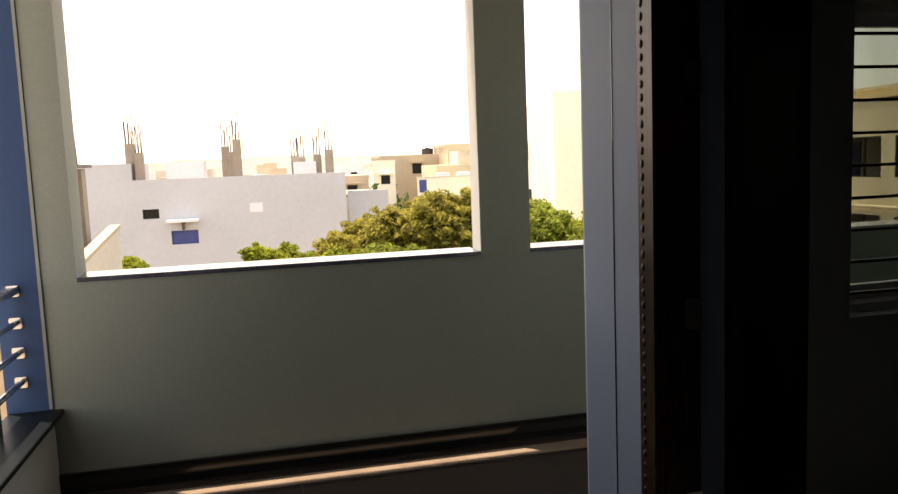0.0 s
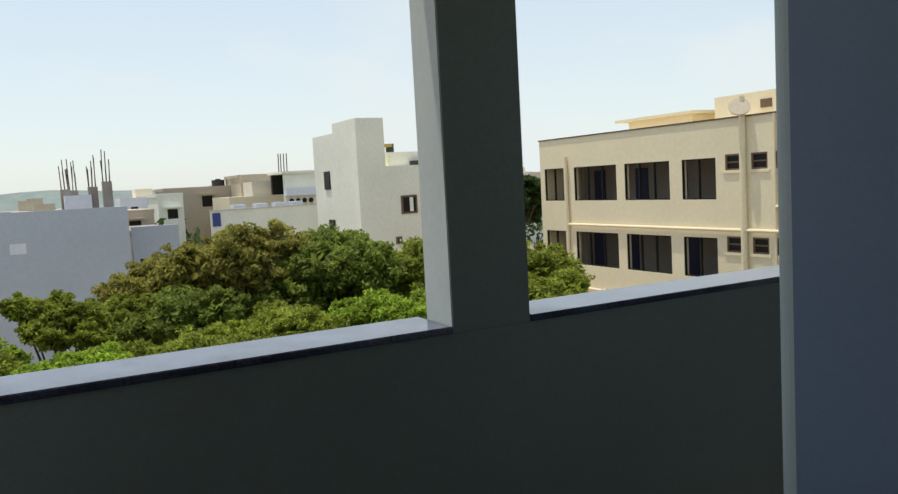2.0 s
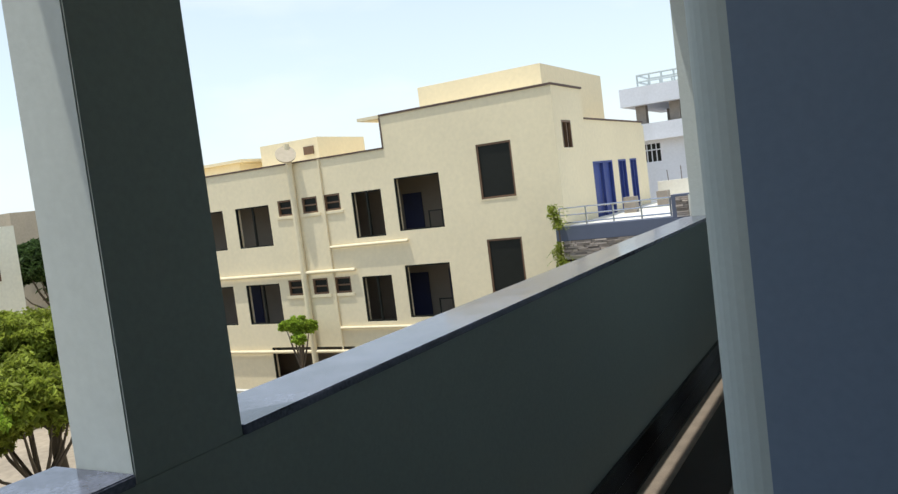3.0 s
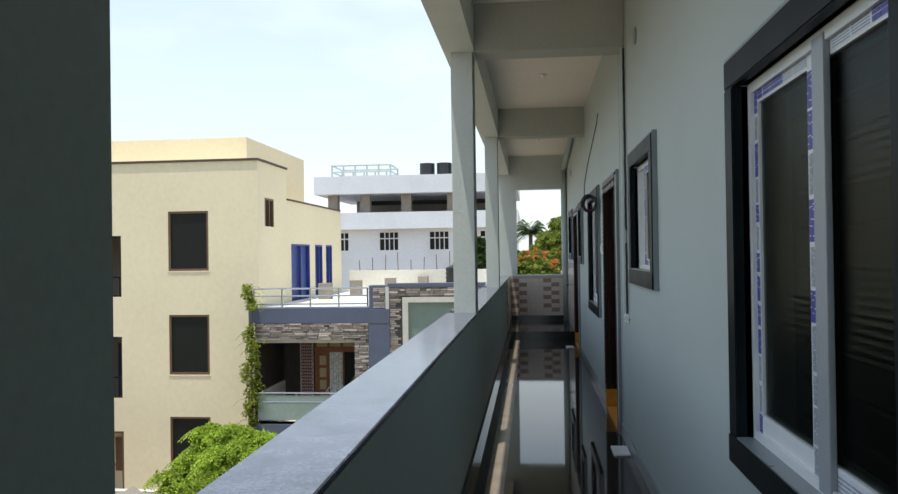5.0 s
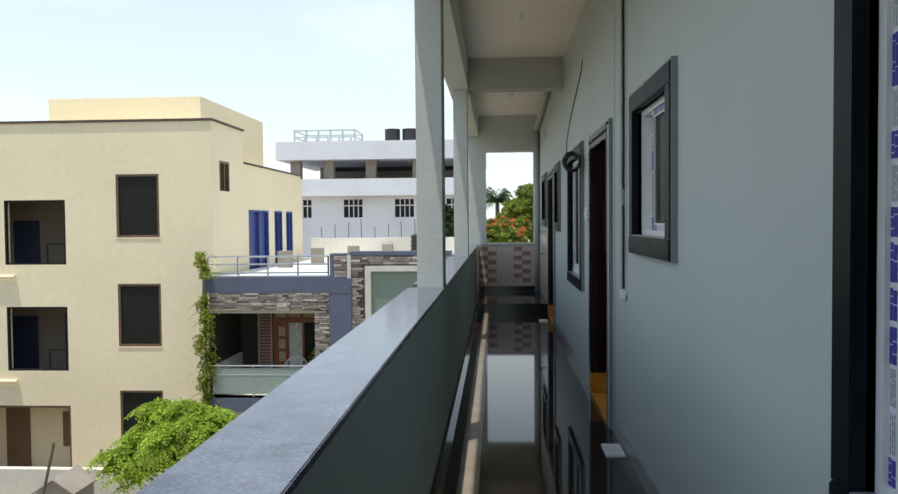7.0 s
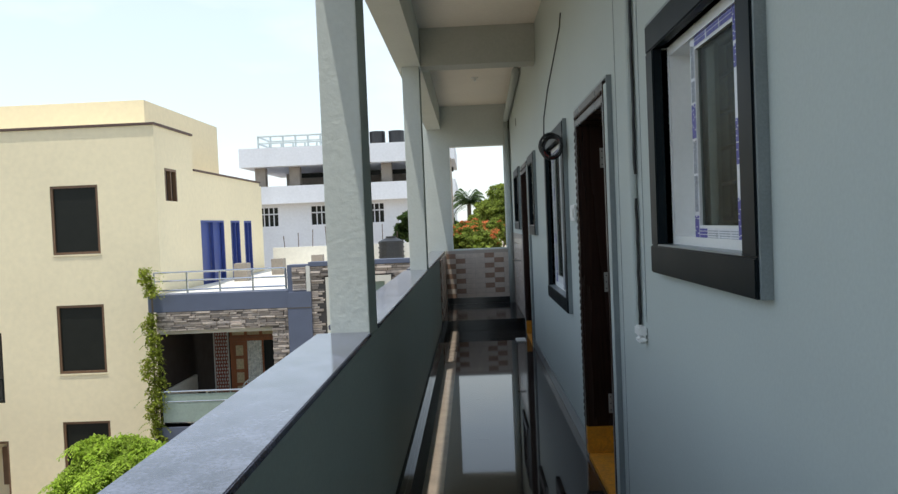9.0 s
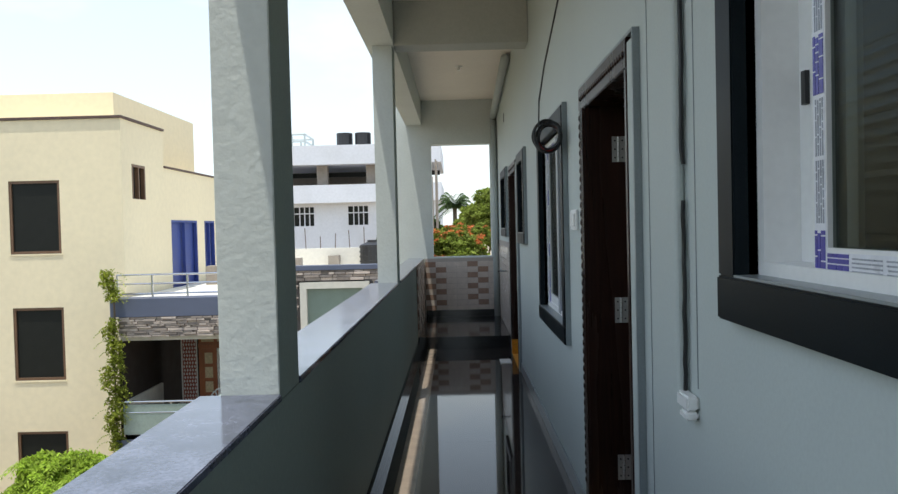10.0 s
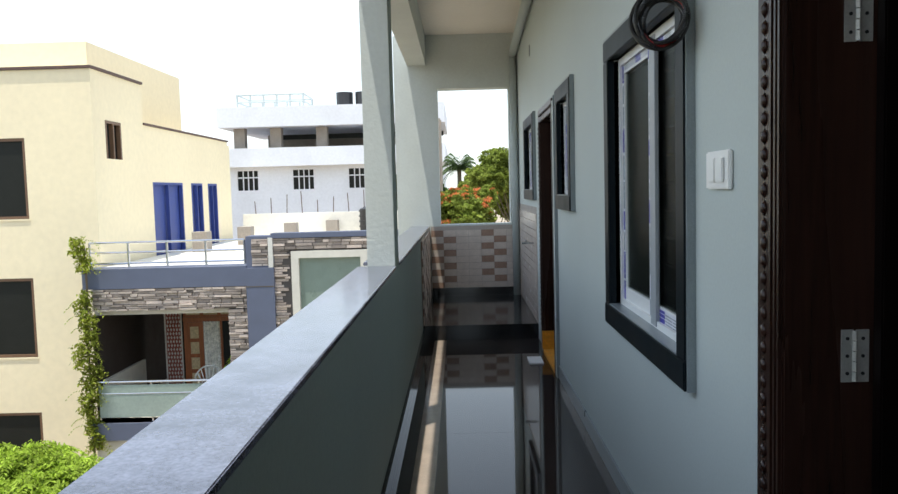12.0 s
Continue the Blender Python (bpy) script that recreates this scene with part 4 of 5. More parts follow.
BACK = HY + 2.6
screen = part("lattice_screen", box(-8.58, -8.16, BACK - 0.05, BACK - 0.001, -3.62, -1.24), material("terracotta_lattice", (0.26, 0.07, 0.045), rough=0.7), house, "terracotta and white lattice screen")
lat = bmesh.new()
for i in range(5):
    for j in range(22):
        u, v = -8.535 + i * 0.078 + 0.02 * (j % 2), -3.56 + j * 0.105
        q = [lat.verts.new(c) for c in ((u - 0.028, BACK - 0.054, v), (u, BACK - 0.054, v - 0.046), (u + 0.028, BACK - 0.054, v), (u, BACK - 0.054, v + 0.046), (u, BACK - 0.072, v))]
        for a, b in ((0, 1), (1, 2), (2, 3), (3, 0)):
            lat.faces.new((q[a], q[b], q[4]))
part("lattice_block", lat, M_MARBLE, screen)["kind"] = "stuff"
for x in (-8.60, -8.17):
    part("lattice_post", box(x, x + 0.03, BACK - 0.09, BACK - 0.052, -3.62, -1.24), M_MARBLE, screen)
teak = material("orange_teak", (0.33, 0.10, 0.03), rough=0.4, var=0.3, scale=5, fine=40, grain=0.1)
brass = material("cream_and_gold_relief", (0.55, 0.42, 0.24), rough=0.5, var=0.35, scale=22, fine=70)
dr = part("front_door", box(-8.10, -6.16, BACK - 0.06, BACK - 0.001, -3.62, -1.22), teak, house, "carved orange teak door front")
for i in range(4):
    part("fanlight", box(-8.02 + i * 0.46, -7.66 + i * 0.46, BACK - 0.075, BACK - 0.0601, -1.60, -1.30), brass, dr, "cream relief fanlight panel")
part("transom", box(-8.10, -6.16, BACK - 0.11, BACK - 0.0761, -1.76, -1.66), teak, dr)
for x0, x1 in ((-7.97, -7.65), (-6.56, -6.24)):
    leaf = part("door_leaf", box(x0 - 0.05, x1 + 0.05, BACK - 0.085, BACK - 0.0601, -3.55, -1.80), teak, dr, "orange teak door leaf")
    for j in range(4):
        part("leaf_panel", box(x0 + 0.05, x1 - 0.05, BACK - 0.10, BACK - 0.0851, -3.45 + j * 0.41, -3.14 + j * 0.41), brass, leaf)
for x in (-7.60, -7.10, -6.62):
    part("door_post", box(x - 0.025, x + 0.025, BACK - 0.10, BACK - 0.0601, -3.55, -1.76), teak, dr)
cu = bmesh.new()
cols = [(-7.57 + 0.0185 * i, BACK - 0.09 + 0.022 * math.sin(i * 1.35)) for i in range(25)]
lo, hi = [cu.verts.new((x, y, -3.5)) for x, y in cols], [cu.verts.new((x, y, -1.78)) for x, y in cols]
for i in range(24):
    cu.faces.new((lo[i], lo[i + 1], hi[i + 1], hi[i]))
part("curtain", cu, material("white_patterned_curtain", (0.78, 0.75, 0.68), rough=0.9, var=0.4, scale=9, fine=30), dr, "white patterned curtain", smooth=True)
# dark sheet drawn for the shaded opening beside the curtain
part("door_gap", box(-7.07, -6.65, BACK - 0.07, BACK - 0.0605, -3.55, -1.78), M_DARKPANE, dr, "dark sheet standing for the shaded opening by the curtain")
part("porch_floor", box(-9.3, -5.2, HY - 0.3, HY + 6.9, -3.8, -3.62), M_PALEWALL, house)
part("lower_band", box(-9.3, -5.1, HY - 0.35, HY + 0.1, -4.02, -3.62), M_PURPLE, house)
part("lower_wall", box(-9.25, -2.1, HY - 0.2, HY + 6, GZ, -4.03), M_PALEWALL, house)
gr = part("glass_railing", box(-9.1, -5.75, HY - 0.28, HY - 0.265, -3.5, -2.75), M_GREENGLASS, house, "green glass railing with the sky's reflection in its colour")
rb = bmesh.new()
rod(rb, (-9.15, HY - 0.27, -2.68), (-5.74, HY - 0.27, -2.68), 0.03), rod(rb, (-9.15, HY - 0.27, -2.95), (-5.74, HY - 0.27, -2.95), 0.02)
for x in (-9.1, -7.9, -6.8):
    rod(rb, (x, HY - 0.25, -3.6), (x, HY - 0.25, -2.68), 0.025)
part("railing_frame", rb, M_STEEL, gr)
for i in range(9):
    x = -8.9 + i * 0.62
    part("rebar", rod(bmesh.new(), (x, 38.7, 0.75), (x + 0.03 * (i % 3 - 1), 38.7, 1.25 + 0.12 * (i % 4)), 0.018, 5), M_RUST, house)
part("roof_terrace", box(-9.4, -2.1, HY + 0.6, 38.6, -0.35, -0.15), M_TERRACE, house, "white terrace floor")
part("terrace_rear_parapet", box(-9.4, -2.1, 38.6, 38.8, -0.35, 0.75), M_TERRACE, house)
part("rear_block", box(-9.2, -2.1, HY + 7.02, 38.6, -4.0, -0.36), M_PALEWALL, house)
tr = bmesh.new()
for z in (0.0, 0.25, 0.48):
    rod(tr, (-9.35, HY + 0.2, z), (-5.75, HY + 0.2, z), 0.025)
for i in range(5):
    rod(tr, (-9.35 + i * 0.9, HY + 0.2, -0.08), (-9.35 + i * 0.9, HY + 0.2, 0.48), 0.03)
part("terrace_railing", tr, M_STEEL, house, "steel terrace railing")
for i, (x, yy) in enumerate(((-8.2, 33.5), (-7.2, 36.0), (-6.0, 38.0), (-8.7, 30.5))):
    part("terrace_post", box(x, x + 0.45, yy, yy + 0.45, -0.15, 0.45), M_CONCRETE, house, "low concrete column stub")

tank = thing("water_tank", "black ribbed plastic water tank on the house terrace", "water tank")
bm = bmesh.new()
rod(bm, (-4.12, 37.9, -0.149), (-4.12, 37.9, 0.86), 0.53, 24), rod(bm, (-4.12, 37.9, 0.86), (-4.12, 37.9, 1.0), 0.53, 24, 0.2)
part("shell", bm, M_TANKBLACK, tank)
for k in range(5):
    part("rib", rod(bmesh.new(), (-4.12, 37.9, -0.05 + k * 0.2), (-4.12, 37.9, 0.02 + k * 0.2), 0.56, 24), M_TANKBLACK, tank)
part("lid", rod(bmesh.new(), (-4.12, 37.9, 1.001), (-4.12, 37.9, 1.06), 0.22, 16), M_TANKBLACK, tank)

# ---- white building far behind ----
wb = thing("white_building", "white four-storey building with an open unfinished top floor", "building")
WY = 72.0
part("wall", holed("y", WY, WY + 0.4, -20.2, -2.0, GZ, 5.3, [(x, x + 1.7, 1.9, 3.5) for x in (-19.0, -14.4, -9.8, -5.2)]), M_WHITEBLDG, wb)
part("side_wall", box(-2.4, -2.0, WY + 0.4, WY + 14, GZ, 5.3), M_WHITEBLDG, wb)
part("left_wall", box(-20.2, -19.8, WY + 0.4, WY + 14, GZ, 5.3), M_WHITEBLDG, wb)
for x in (-19.0, -14.4, -9.8, -5.2):
    w = part("window", box(x, x + 1.7, WY + 0.2, WY + 0.26, 1.9, 3.5), M_DARKPANE, wb)
    g = bmesh.new()
    for i in range(1, 4):
        bx(g, x + i * 0.42, x + i * 0.42 + 0.08, WY + 0.1, WY + 0.19, 1.9, 3.5)
    bx(g, x, x + 1.7, WY + 0.1, WY + 0.18, 2.9, 3.0)
    part("window_bars", g, M_WHITEBLDG, w)
part("balcony_band", box(-20.4, -1.8, WY - 1.0, WY + 14, 3.8, 5.3), M_WHITEBLDG, wb)
part("open_floor_back", box(-18.5, -3, WY + 9, WY + 9.3, 5.3, 7.0), M_CONCRETE, wb)
for x in (-19.2, -16.2, -12.4, -8.2, -4.0):
    part("open_floor_column", box(x, x + 0.9, WY + 0.2, WY + 1.0, 5.3, 7.0), M_CONCRETE, wb)
part("lintel", box(-16, -2, WY + 3.2, WY + 3.5, 6.2, 6.6), M_DARKPANE, wb)
part("roof_slab", box(-20.2, -1.8, WY - 1.0, WY + 14, 7.0, 8.6), M_WHITEBLDG, wb)
rb = bmesh.new()
for i in range(6):
    rod(rb, (-19 + i * 1.1, WY + 1, 8.6), (-19 + i * 1.1, WY + 1, 9.8), 0.085), rod(rb, (-19 + i * 1.1, WY + 5, 8.6), (-19 + i * 1.1, WY + 5, 9.8), 0.085)
for z in (9.2, 9.8):
    rod(rb, (-19, WY + 1, z), (-13.5, WY + 1, z), 0.085), rod(rb, (-19, WY + 5, z), (-13.5, WY + 5, z), 0.085)
    rod(rb, (-19, WY + 1, z), (-19, WY + 5, z), 0.085), rod(rb, (-13.5, WY + 1, z), (-13.5, WY + 5, z), 0.085)
part("roof_frame", rb, M_GREYPVC, wb)
for x in (-10.2, -8.6, -6.9):
    tk = bmesh.new()
    rod(tk, (x, WY + 2, 8.6), (x, WY + 2, 9.9), 0.7, 14)
    part("water_tank", tk, M_TANKBLACK, wb, "black plastic water tank")

# ---- lavender building to the west ----
bb = thing("lavender_building", "pale lavender unfinished building with column stubs on its roof", "building")
BX = -37.4
bb.location = (0.4, 0.1, 1.12)
part("wall", holed("x", BX - 0.3, BX, -7.3, 5.05, GZ - 1.1, 0.05, [(-4.68, -3.93, -1.82, -1.36), (-3.45, -2.2, -3.12, -2.45), (0.3, 0.92, -1.73, -1.28)]), M_BLUEBLDG, bb)
part("stair_wall", box(BX - 6, BX, -7.3, -5.05, 0.05, 0.85), M_BLUEBLDG, bb)
part("side_wall", box(BX - 12, BX - 0.3, 4.75, 5.05, GZ - 1.1, 0.05), M_BLUEBLDG, bb)
part("roof_slab", box(BX - 12, BX - 0.3, -7.3, 4.75, -0.35, -0.1), M_CONCRETE, bb)
part("window_pane", box(BX - 0.2, BX - 0.15, -4.68, -3.93, -1.82, -1.36), M_DARKPANE, bb)
part("shaded_window", box(BX - 0.2, BX - 0.15, -3.45, -2.2, -3.12, -2.45), M_BLUEPANEL, bb)
part("window_hood", box(BX, BX + 0.6, -3.6, -2.1, -2.02, -1.9), M_WHITEBLDG, bb)
part("hood_bracket", box(BX + 0.02, BX + 0.5, -2.9, -2.8, -2.4, -2.021), M_RUST, bb)
part("vent_block", box(BX - 0.2, BX + 0.02, 0.3, 0.92, -1.73, -1.28), M_WHITEBLDG, bb)
part("roof_box", box(BX - 3, BX - 1, -3.6, -1.8, -0.1, 0.85), M_WHITEBLDG, bb)
part("roof_box", box(BX - 3, BX - 1, 2.6, 3.7, -0.1, 0.65), M_WHITEBLDG, bb)
rnd = random.Random(4)
for y, z, dx in ((-5.35, 1.8, 0.6), (-4.9, 1.35, 0.3), (-0.95, 1.55, 1.5), (-0.35, 1.85, 0.4), (-0.6, 1.3, 3), (2.5, 0.95, 2.0), (2.9, 0.9, 3.2), (3.6, 1.0, 1.2), (4.15, 1.2, 0.5)):
    c = part("column_stub", box(BX - dx - 0.38, BX - dx, y, y + 0.40, -0.1, z), M_CONCRETE, bb, "raw concrete column stub")
    for i in range(6):
        rx, ry = BX - dx - 0.06 - 0.25 * (i % 2), y + 0.05 + 0.14 * (i // 2)
        part("rebar", rod(bmesh.new(), (rx, ry, z), (rx + rnd.uniform(-0.05, 0.05), ry + rnd.uniform(-0.05, 0.05), z + rnd.uniform(0.8, 1.5)), 0.022, 5), M_RUST, c)

annex = thing("lavender_annex", "low grey-blue block beside the lavender building", "building")
part("wall", holed("x", -39.3, -39.0, 5.46, 7.6, GZ, 0.14, [(5.75, 6.35, -2.2, -1.4)]), M_BLUEBLDG, annex)
part("roof_slab", box(-47, -39.31, 5.46, 7.6, -0.2, -0.05), M_CONCRETE, annex)
part("window_pane", box(-39.2, -39.14, 5.75, 6.35, -2.2, -1.4), M_DARKPANE, annex)

# ---- white tower house ----
wt = thing("white_tower_house", "off-white house with a stair tower and framed windows", "house")
part("tower", box(-45, -38, 16.73, 18.34, GZ, 4.55), M_TOWER, wt)
part("tower_top", box(-41.5, -38.001, 16.735, 18.335, 4.55, 5.08), M_TOWER, wt)
part("wing", box(-45, -38.002, 18.34, 24.9, GZ, 2.5), M_TOWER, wt)
part("roof_room", box(-42, -39.5, 19.2, 21.3, 2.5, 3.3), M_TOWER, wt)
part("roof_room_tank", rod(bmesh.new(), (-41, 20.0, 3.3), (-41, 20.0, 3.85), 0.24, 14), M_TANKBLACK, wt, "small black water tank")
part("yellow_ledge", box(-39.6, -38.2, 18.345, 18.9, 3.55, 3.7), material("yellow_ledge_paint", (0.62, 0.46, 0.10), rough=0.8), wt)
part("window_hood", box(-37.998, -37.6, 20.9, 21.7, 1.42, 1.5), M_TOWER, wt)
part("vent_window", box(-37.998, -37.93, 21.1, 21.5, 1.0, 1.4), M_DARKPANE, wt)
for y in (21.6, 22.9, 23.1, 23.3):
    part("rebar", rod(bmesh.new(), (-39.5, y, 2.5), (-39.5, y + 0.04, 3.55), 0.03, 5), M_RUST, wt)
for y, z, sy, sz in ((19.13, -0.13, 0.95, 1.0), (22.88, -0.15, 0.95, 1.05), (20.5, -2.3, 0.55, 0.75), (18.7, -1.75, 0.35, 0.4)):
    w = part("window", box(-38.0, -37.93, y, y + sy, z, z + sz), M_BROWNFRAME, wt)
    part("pane", box(-37.928, -37.91, y + 0.1, y + sy - 0.1, z + 0.1, z + sz - 0.1), M_DARKPANE, w)
    part("shutter", box(-37.908, -37.89, y + sy * 0.5, y + sy * 0.72, z + 0.12, z + sz - 0.12), M_TOWER, w)
for x, z in ((-43.2, 1.4), (-42.8, -1.4)):
    part("side_window", box(x, x + 0.9, 16.66, 16.729, z, z + 1.05), M_DARKPANE, wt)
for y in (20.9, 22.4, 23.6):
    tk = bmesh.new()
    rod(tk, (-39.4, y, 2.5), (-39.4, y, 2.78), 0.42, 14)
    part("water_tank", tk, M_TANKBLACK, wt, "low black water tank")
part("downpipe", rod(bmesh.new(), (-37.94, 21.9, GZ), (-37.94, 21.9, 2.5), 0.05), M_TOWER, wt)
fb = thing("tan_flat_block", "plain tan flat-roofed block behind the tower house", "building")
part("wall", box(-68, -60, 38.4, 41.9, GZ, 4.1), M_TANWALL, fb)
part("window", box(-59.99, -59.9, 41.0, 41.6, 2.2, 3.0), M_BLUEPANEL, fb)
ah = thing("arcade_house", "cream house with a row of white pointed arches", "house")
part("wall", holed("x", -62.4, -62, 19.9, 25.5, GZ, 2.85, [(20.2 + i * 0.55, 20.62 + i * 0.55, -0.1, 0.62) for i in range(4)]), M_TOWER, ah)
part("rear_wall", box(-66, -65.6, 19.9, 25.5, GZ, 2.85), M_DARKPANE, ah)
part("roof_slab", box(-66.2, -61.7, 19.7, 25.7, 2.851, 3.05), M_TOWER, ah)
part("balcony_band", box(-61.99, -61.2, 19.8, 25.5, 1.05, 1.6), M_WHITEBLDG, ah)
for i in range(4):
    y = 20.41 + i * 0.55
    arch = bmesh.new()
    for k in range(7):
        a, b = math.pi * k / 7, math.pi * (k + 1) / 7
        arch.faces.new([arch.verts.new((-61.985, y + rr * math.cos(c), 0.62 + 1.25 * rr * math.sin(c))) for rr, c in ((0.20, a), (0.27, a), (0.27, b), (0.20, b))])
    part("arch_rim", arch, M_WHITEBLDG, ah)
    part("arch_head", rod(bmesh.new(), (-62.05, y, 0.62), (-61.99, y, 0.62), 0.2, 14), M_DARKPANE, ah)
for y in (19.8, 20.0, 20.25, 20.5):
    part("rebar", rod(bmesh.new(), (-63, y, 3.05), (-63, y + 0.03, 4.55), 0.045, 5), M_RUST, ah)


def town_house(x0, x1, y0, y1, h, m, windows, label="small pale flat-roofed town house"):
    b = thing("town_house", label, "house", "far town houses")
    part("wall", holed("x", x1 - 0.3, x1, y0, y1, GZ, h, windows), m, b)
    part("body", box(x0, x1 - 0.301, y0, y1, GZ, h - 0.25), m, b)
    part("parapet", box(x0 - 0.08, x1 - 0.302, y0 - 0.08, y1 + 0.08, h - 0.249, h + 0.02), m, b)
    for a, c, d, e in windows:
        part("window", box(x1 - 0.22, x1 - 0.16, a, c, d, e), M_DARKPANE, b)
        part("window_hood", box(x1 + 0.001, x1 + 0.45, a - 0.2, c + 0.2, e + 0.08, e + 0.18), m, b)
    return b


town_house(-70, -64, 10.3, 12.2, 1.74, M_TOWER, [(10.95, 11.75, -0.25, 0.5)], "small sunlit cream house with one dark window")
town_house(-80, -74, 12.4, 18.6, 2.25, M_TANWALL, [(15.6, 16.6, 0.4, 1.4)], "tan flat-roofed block behind the cream house")
town_house(-76, -70, 18.3, 22.0, 3.1, M_TANWALL, [(19.0, 19.7, 0.9, 1.7)], "tall tan plastered block with a plain front")
town_house(-58, -52, 6.4, 8.3, 0.75, M_TANWALL, [(6.8, 7.5, -0.9, 0.1)])
wl = thing("white_compound_wall", "long low white rooftop wall with worn patches", "wall", kind="structure")
part("wall", box(-50.2, -50, 11.4, 19.5, GZ, 0.42), M_TOWER, wl)
part("coping", box(-50.25, -49.95, 11.35, 19.55, 0.421, 0.5), M_PALEWALL, wl)
part("blue_door", box(-49.999, -49.94, 11.5, 12.0, -0.55, 0.3), M_BLUEPANEL, wl)
for y, z in ((13.1, 0.501), (14.6, 0.501), (15.9, 0.501), (17.0, 0.501)):
    part("rooftop_box", box(-52, -51, y, y + 0.8, -0.2, z + 0.22), M_WHITEBLDG, wl)
tk = thing("rooftop_tank", "low black water tank on a tan roof", "water tank")
part("shell", rod(bmesh.new(), (-76, 17.6, 2.27), (-76, 17.6, 2.85), 0.6, 14), M_TANKBLACK, tk)
part("lid", rod(bmesh.new(), (-76, 17.6, 2.851), (-76, 17.6, 2.95), 0.25, 10), M_TANKBLACK, tk)

# ---- terrace house with a steel shade roof ----
th = thing("terrace_house", "tan terrace house with a steel shade frame and bare columns", "house")
th.location = (0, 0.03, 0.38)
part("block", box(-16.05, -11.5, -14, -2.35, GZ - 0.4, -1.15), M_TANWALL, th)
bm = bmesh.new()
a = [bm.verts.new(v) for v in [(x, yy, z) for yy in (-2.34, -2.14) for x, z in ((-16.0, GZ - 0.4), (-8.5, GZ - 0.4), (-8.5, -0.82), (-16.0, -0.08))]]
for f in ((0, 1, 2, 3), (7, 6, 5, 4), (0, 4, 5, 1), (1, 5, 6, 2), (2, 6, 7, 3), (3, 7, 4, 0)):
    bm.faces.new([a[i] for i in f])
part("stair_wall", bm, M_PALEWALL, th, "sloping pale stair wall")
bm = bmesh.new()
a = [bm.verts.new(v) for v in [(x, yy, z) for yy in (-2.35, -2.13) for x, z in ((-16.1, -0.079), (-8.5, -0.819), (-8.5, -0.74), (-16.1, 0.0))]]
for f in ((0, 1, 2, 3), (7, 6, 5, 4), (0, 4, 5, 1), (1, 5, 6, 2), (2, 6, 7, 3), (3, 7, 4, 0)):
    bm.faces.new([a[i] for i in f])
part("stair_wall_top", bm, M_TANWALL, th)
part("low_roof", box(-13.4, -10.5, -6.0, -2.5, -1.15, -1.05), M_TERRACE, th)
part("front_column", box(-12.85, -12.3, -3.75, -3.25, -1.04, 1.28), M_CONCRETE, th)
part("rear_column", box(-15.5, -15.1, -3.02, -2.64, -1.14, 1.27), M_CONCRETE, th)
part("shade_roof", box(-16, -12.2, -9.5, -2.6, 1.29, 1.36), M_BLACKPVC, th)
for p in ((-14.0, -2.9), (-15.0, -2.8), (-15.9, -3.6), (-13.5, -6.5), (-15.9, -7)):
    part("steel_post", box(p[0] - 0.05, p[0] + 0.05, p[1] - 0.05, p[1] + 0.05, -1.14, 1.288), M_BLACKPVC, th)
for x, y in ((-12.6, -3.5), (-15.3, -3.1), (-15.3, -2.75), (-15, -6)):
    part("rebar", rod(bmesh.new(), (x, y, 1.36), (x + 0.03, y - 0.04, 2.7), 0.02, 6), M_RUST, th)
tk = bmesh.new()
rod(tk, (-13.3, -3.45, -0.16), (-13.3, -2.78, -0.16), 0.2, 14)
tank = tagged(part("blue_drum", tk, M_TANKBLUE, None, smooth=False), "blue plastic drum lying on a terrace stand", "drum")
tank.location = (0, 0.03, 0.38)
st = bmesh.new()
bx(st, -13.5, -13.1, -3.46, -3.4, -1.048, -0.361), bx(st, -13.5, -13.1, -2.84, -2.78, -1.048, -0.361), bx(st, -13.52, -13.08, -3.5, -2.74, -0.36, -0.345)
tagged(part("drum_stand", st, M_RUST), "rusty steel stand under the blue drum", "stand").location = (0, 0.03, 0.38)

part("terrace_parapet", box(-15.95, -15.75, -9.6, -5.0, -1.149, -0.15), M_PALEWALL, th)
part("terrace_ledge", box(-16.0, -15.7, -9.6, -5.0, -0.149, -0.07), M_TANWALL, th)
part("red_floor_edge", box(-12.0, -11.49, -9.6, -4.6, -1.149, -1.09), material("red_oxide_edge", (0.28, 0.08, 0.05), rough=0.8), th)
jar = thing("water_jar", "large round grey cement water jar on the terrace", "jar")
bm = bmesh.new()
for (za, ra), (zb_, rb_) in zip(((-0.769, 0.16), (-0.45, 0.30), (-0.1, 0.33), (0.12, 0.24), (0.2, 0.14)), ((-0.45, 0.30), (-0.1, 0.33), (0.12, 0.24), (0.2, 0.14), (0.27, 0.18))):
    rod(bm, (-14, -5.8, za), (-14, -5.8, zb_), ra, 18, rb_)
part("body", bm, M_CONCRETE, jar)

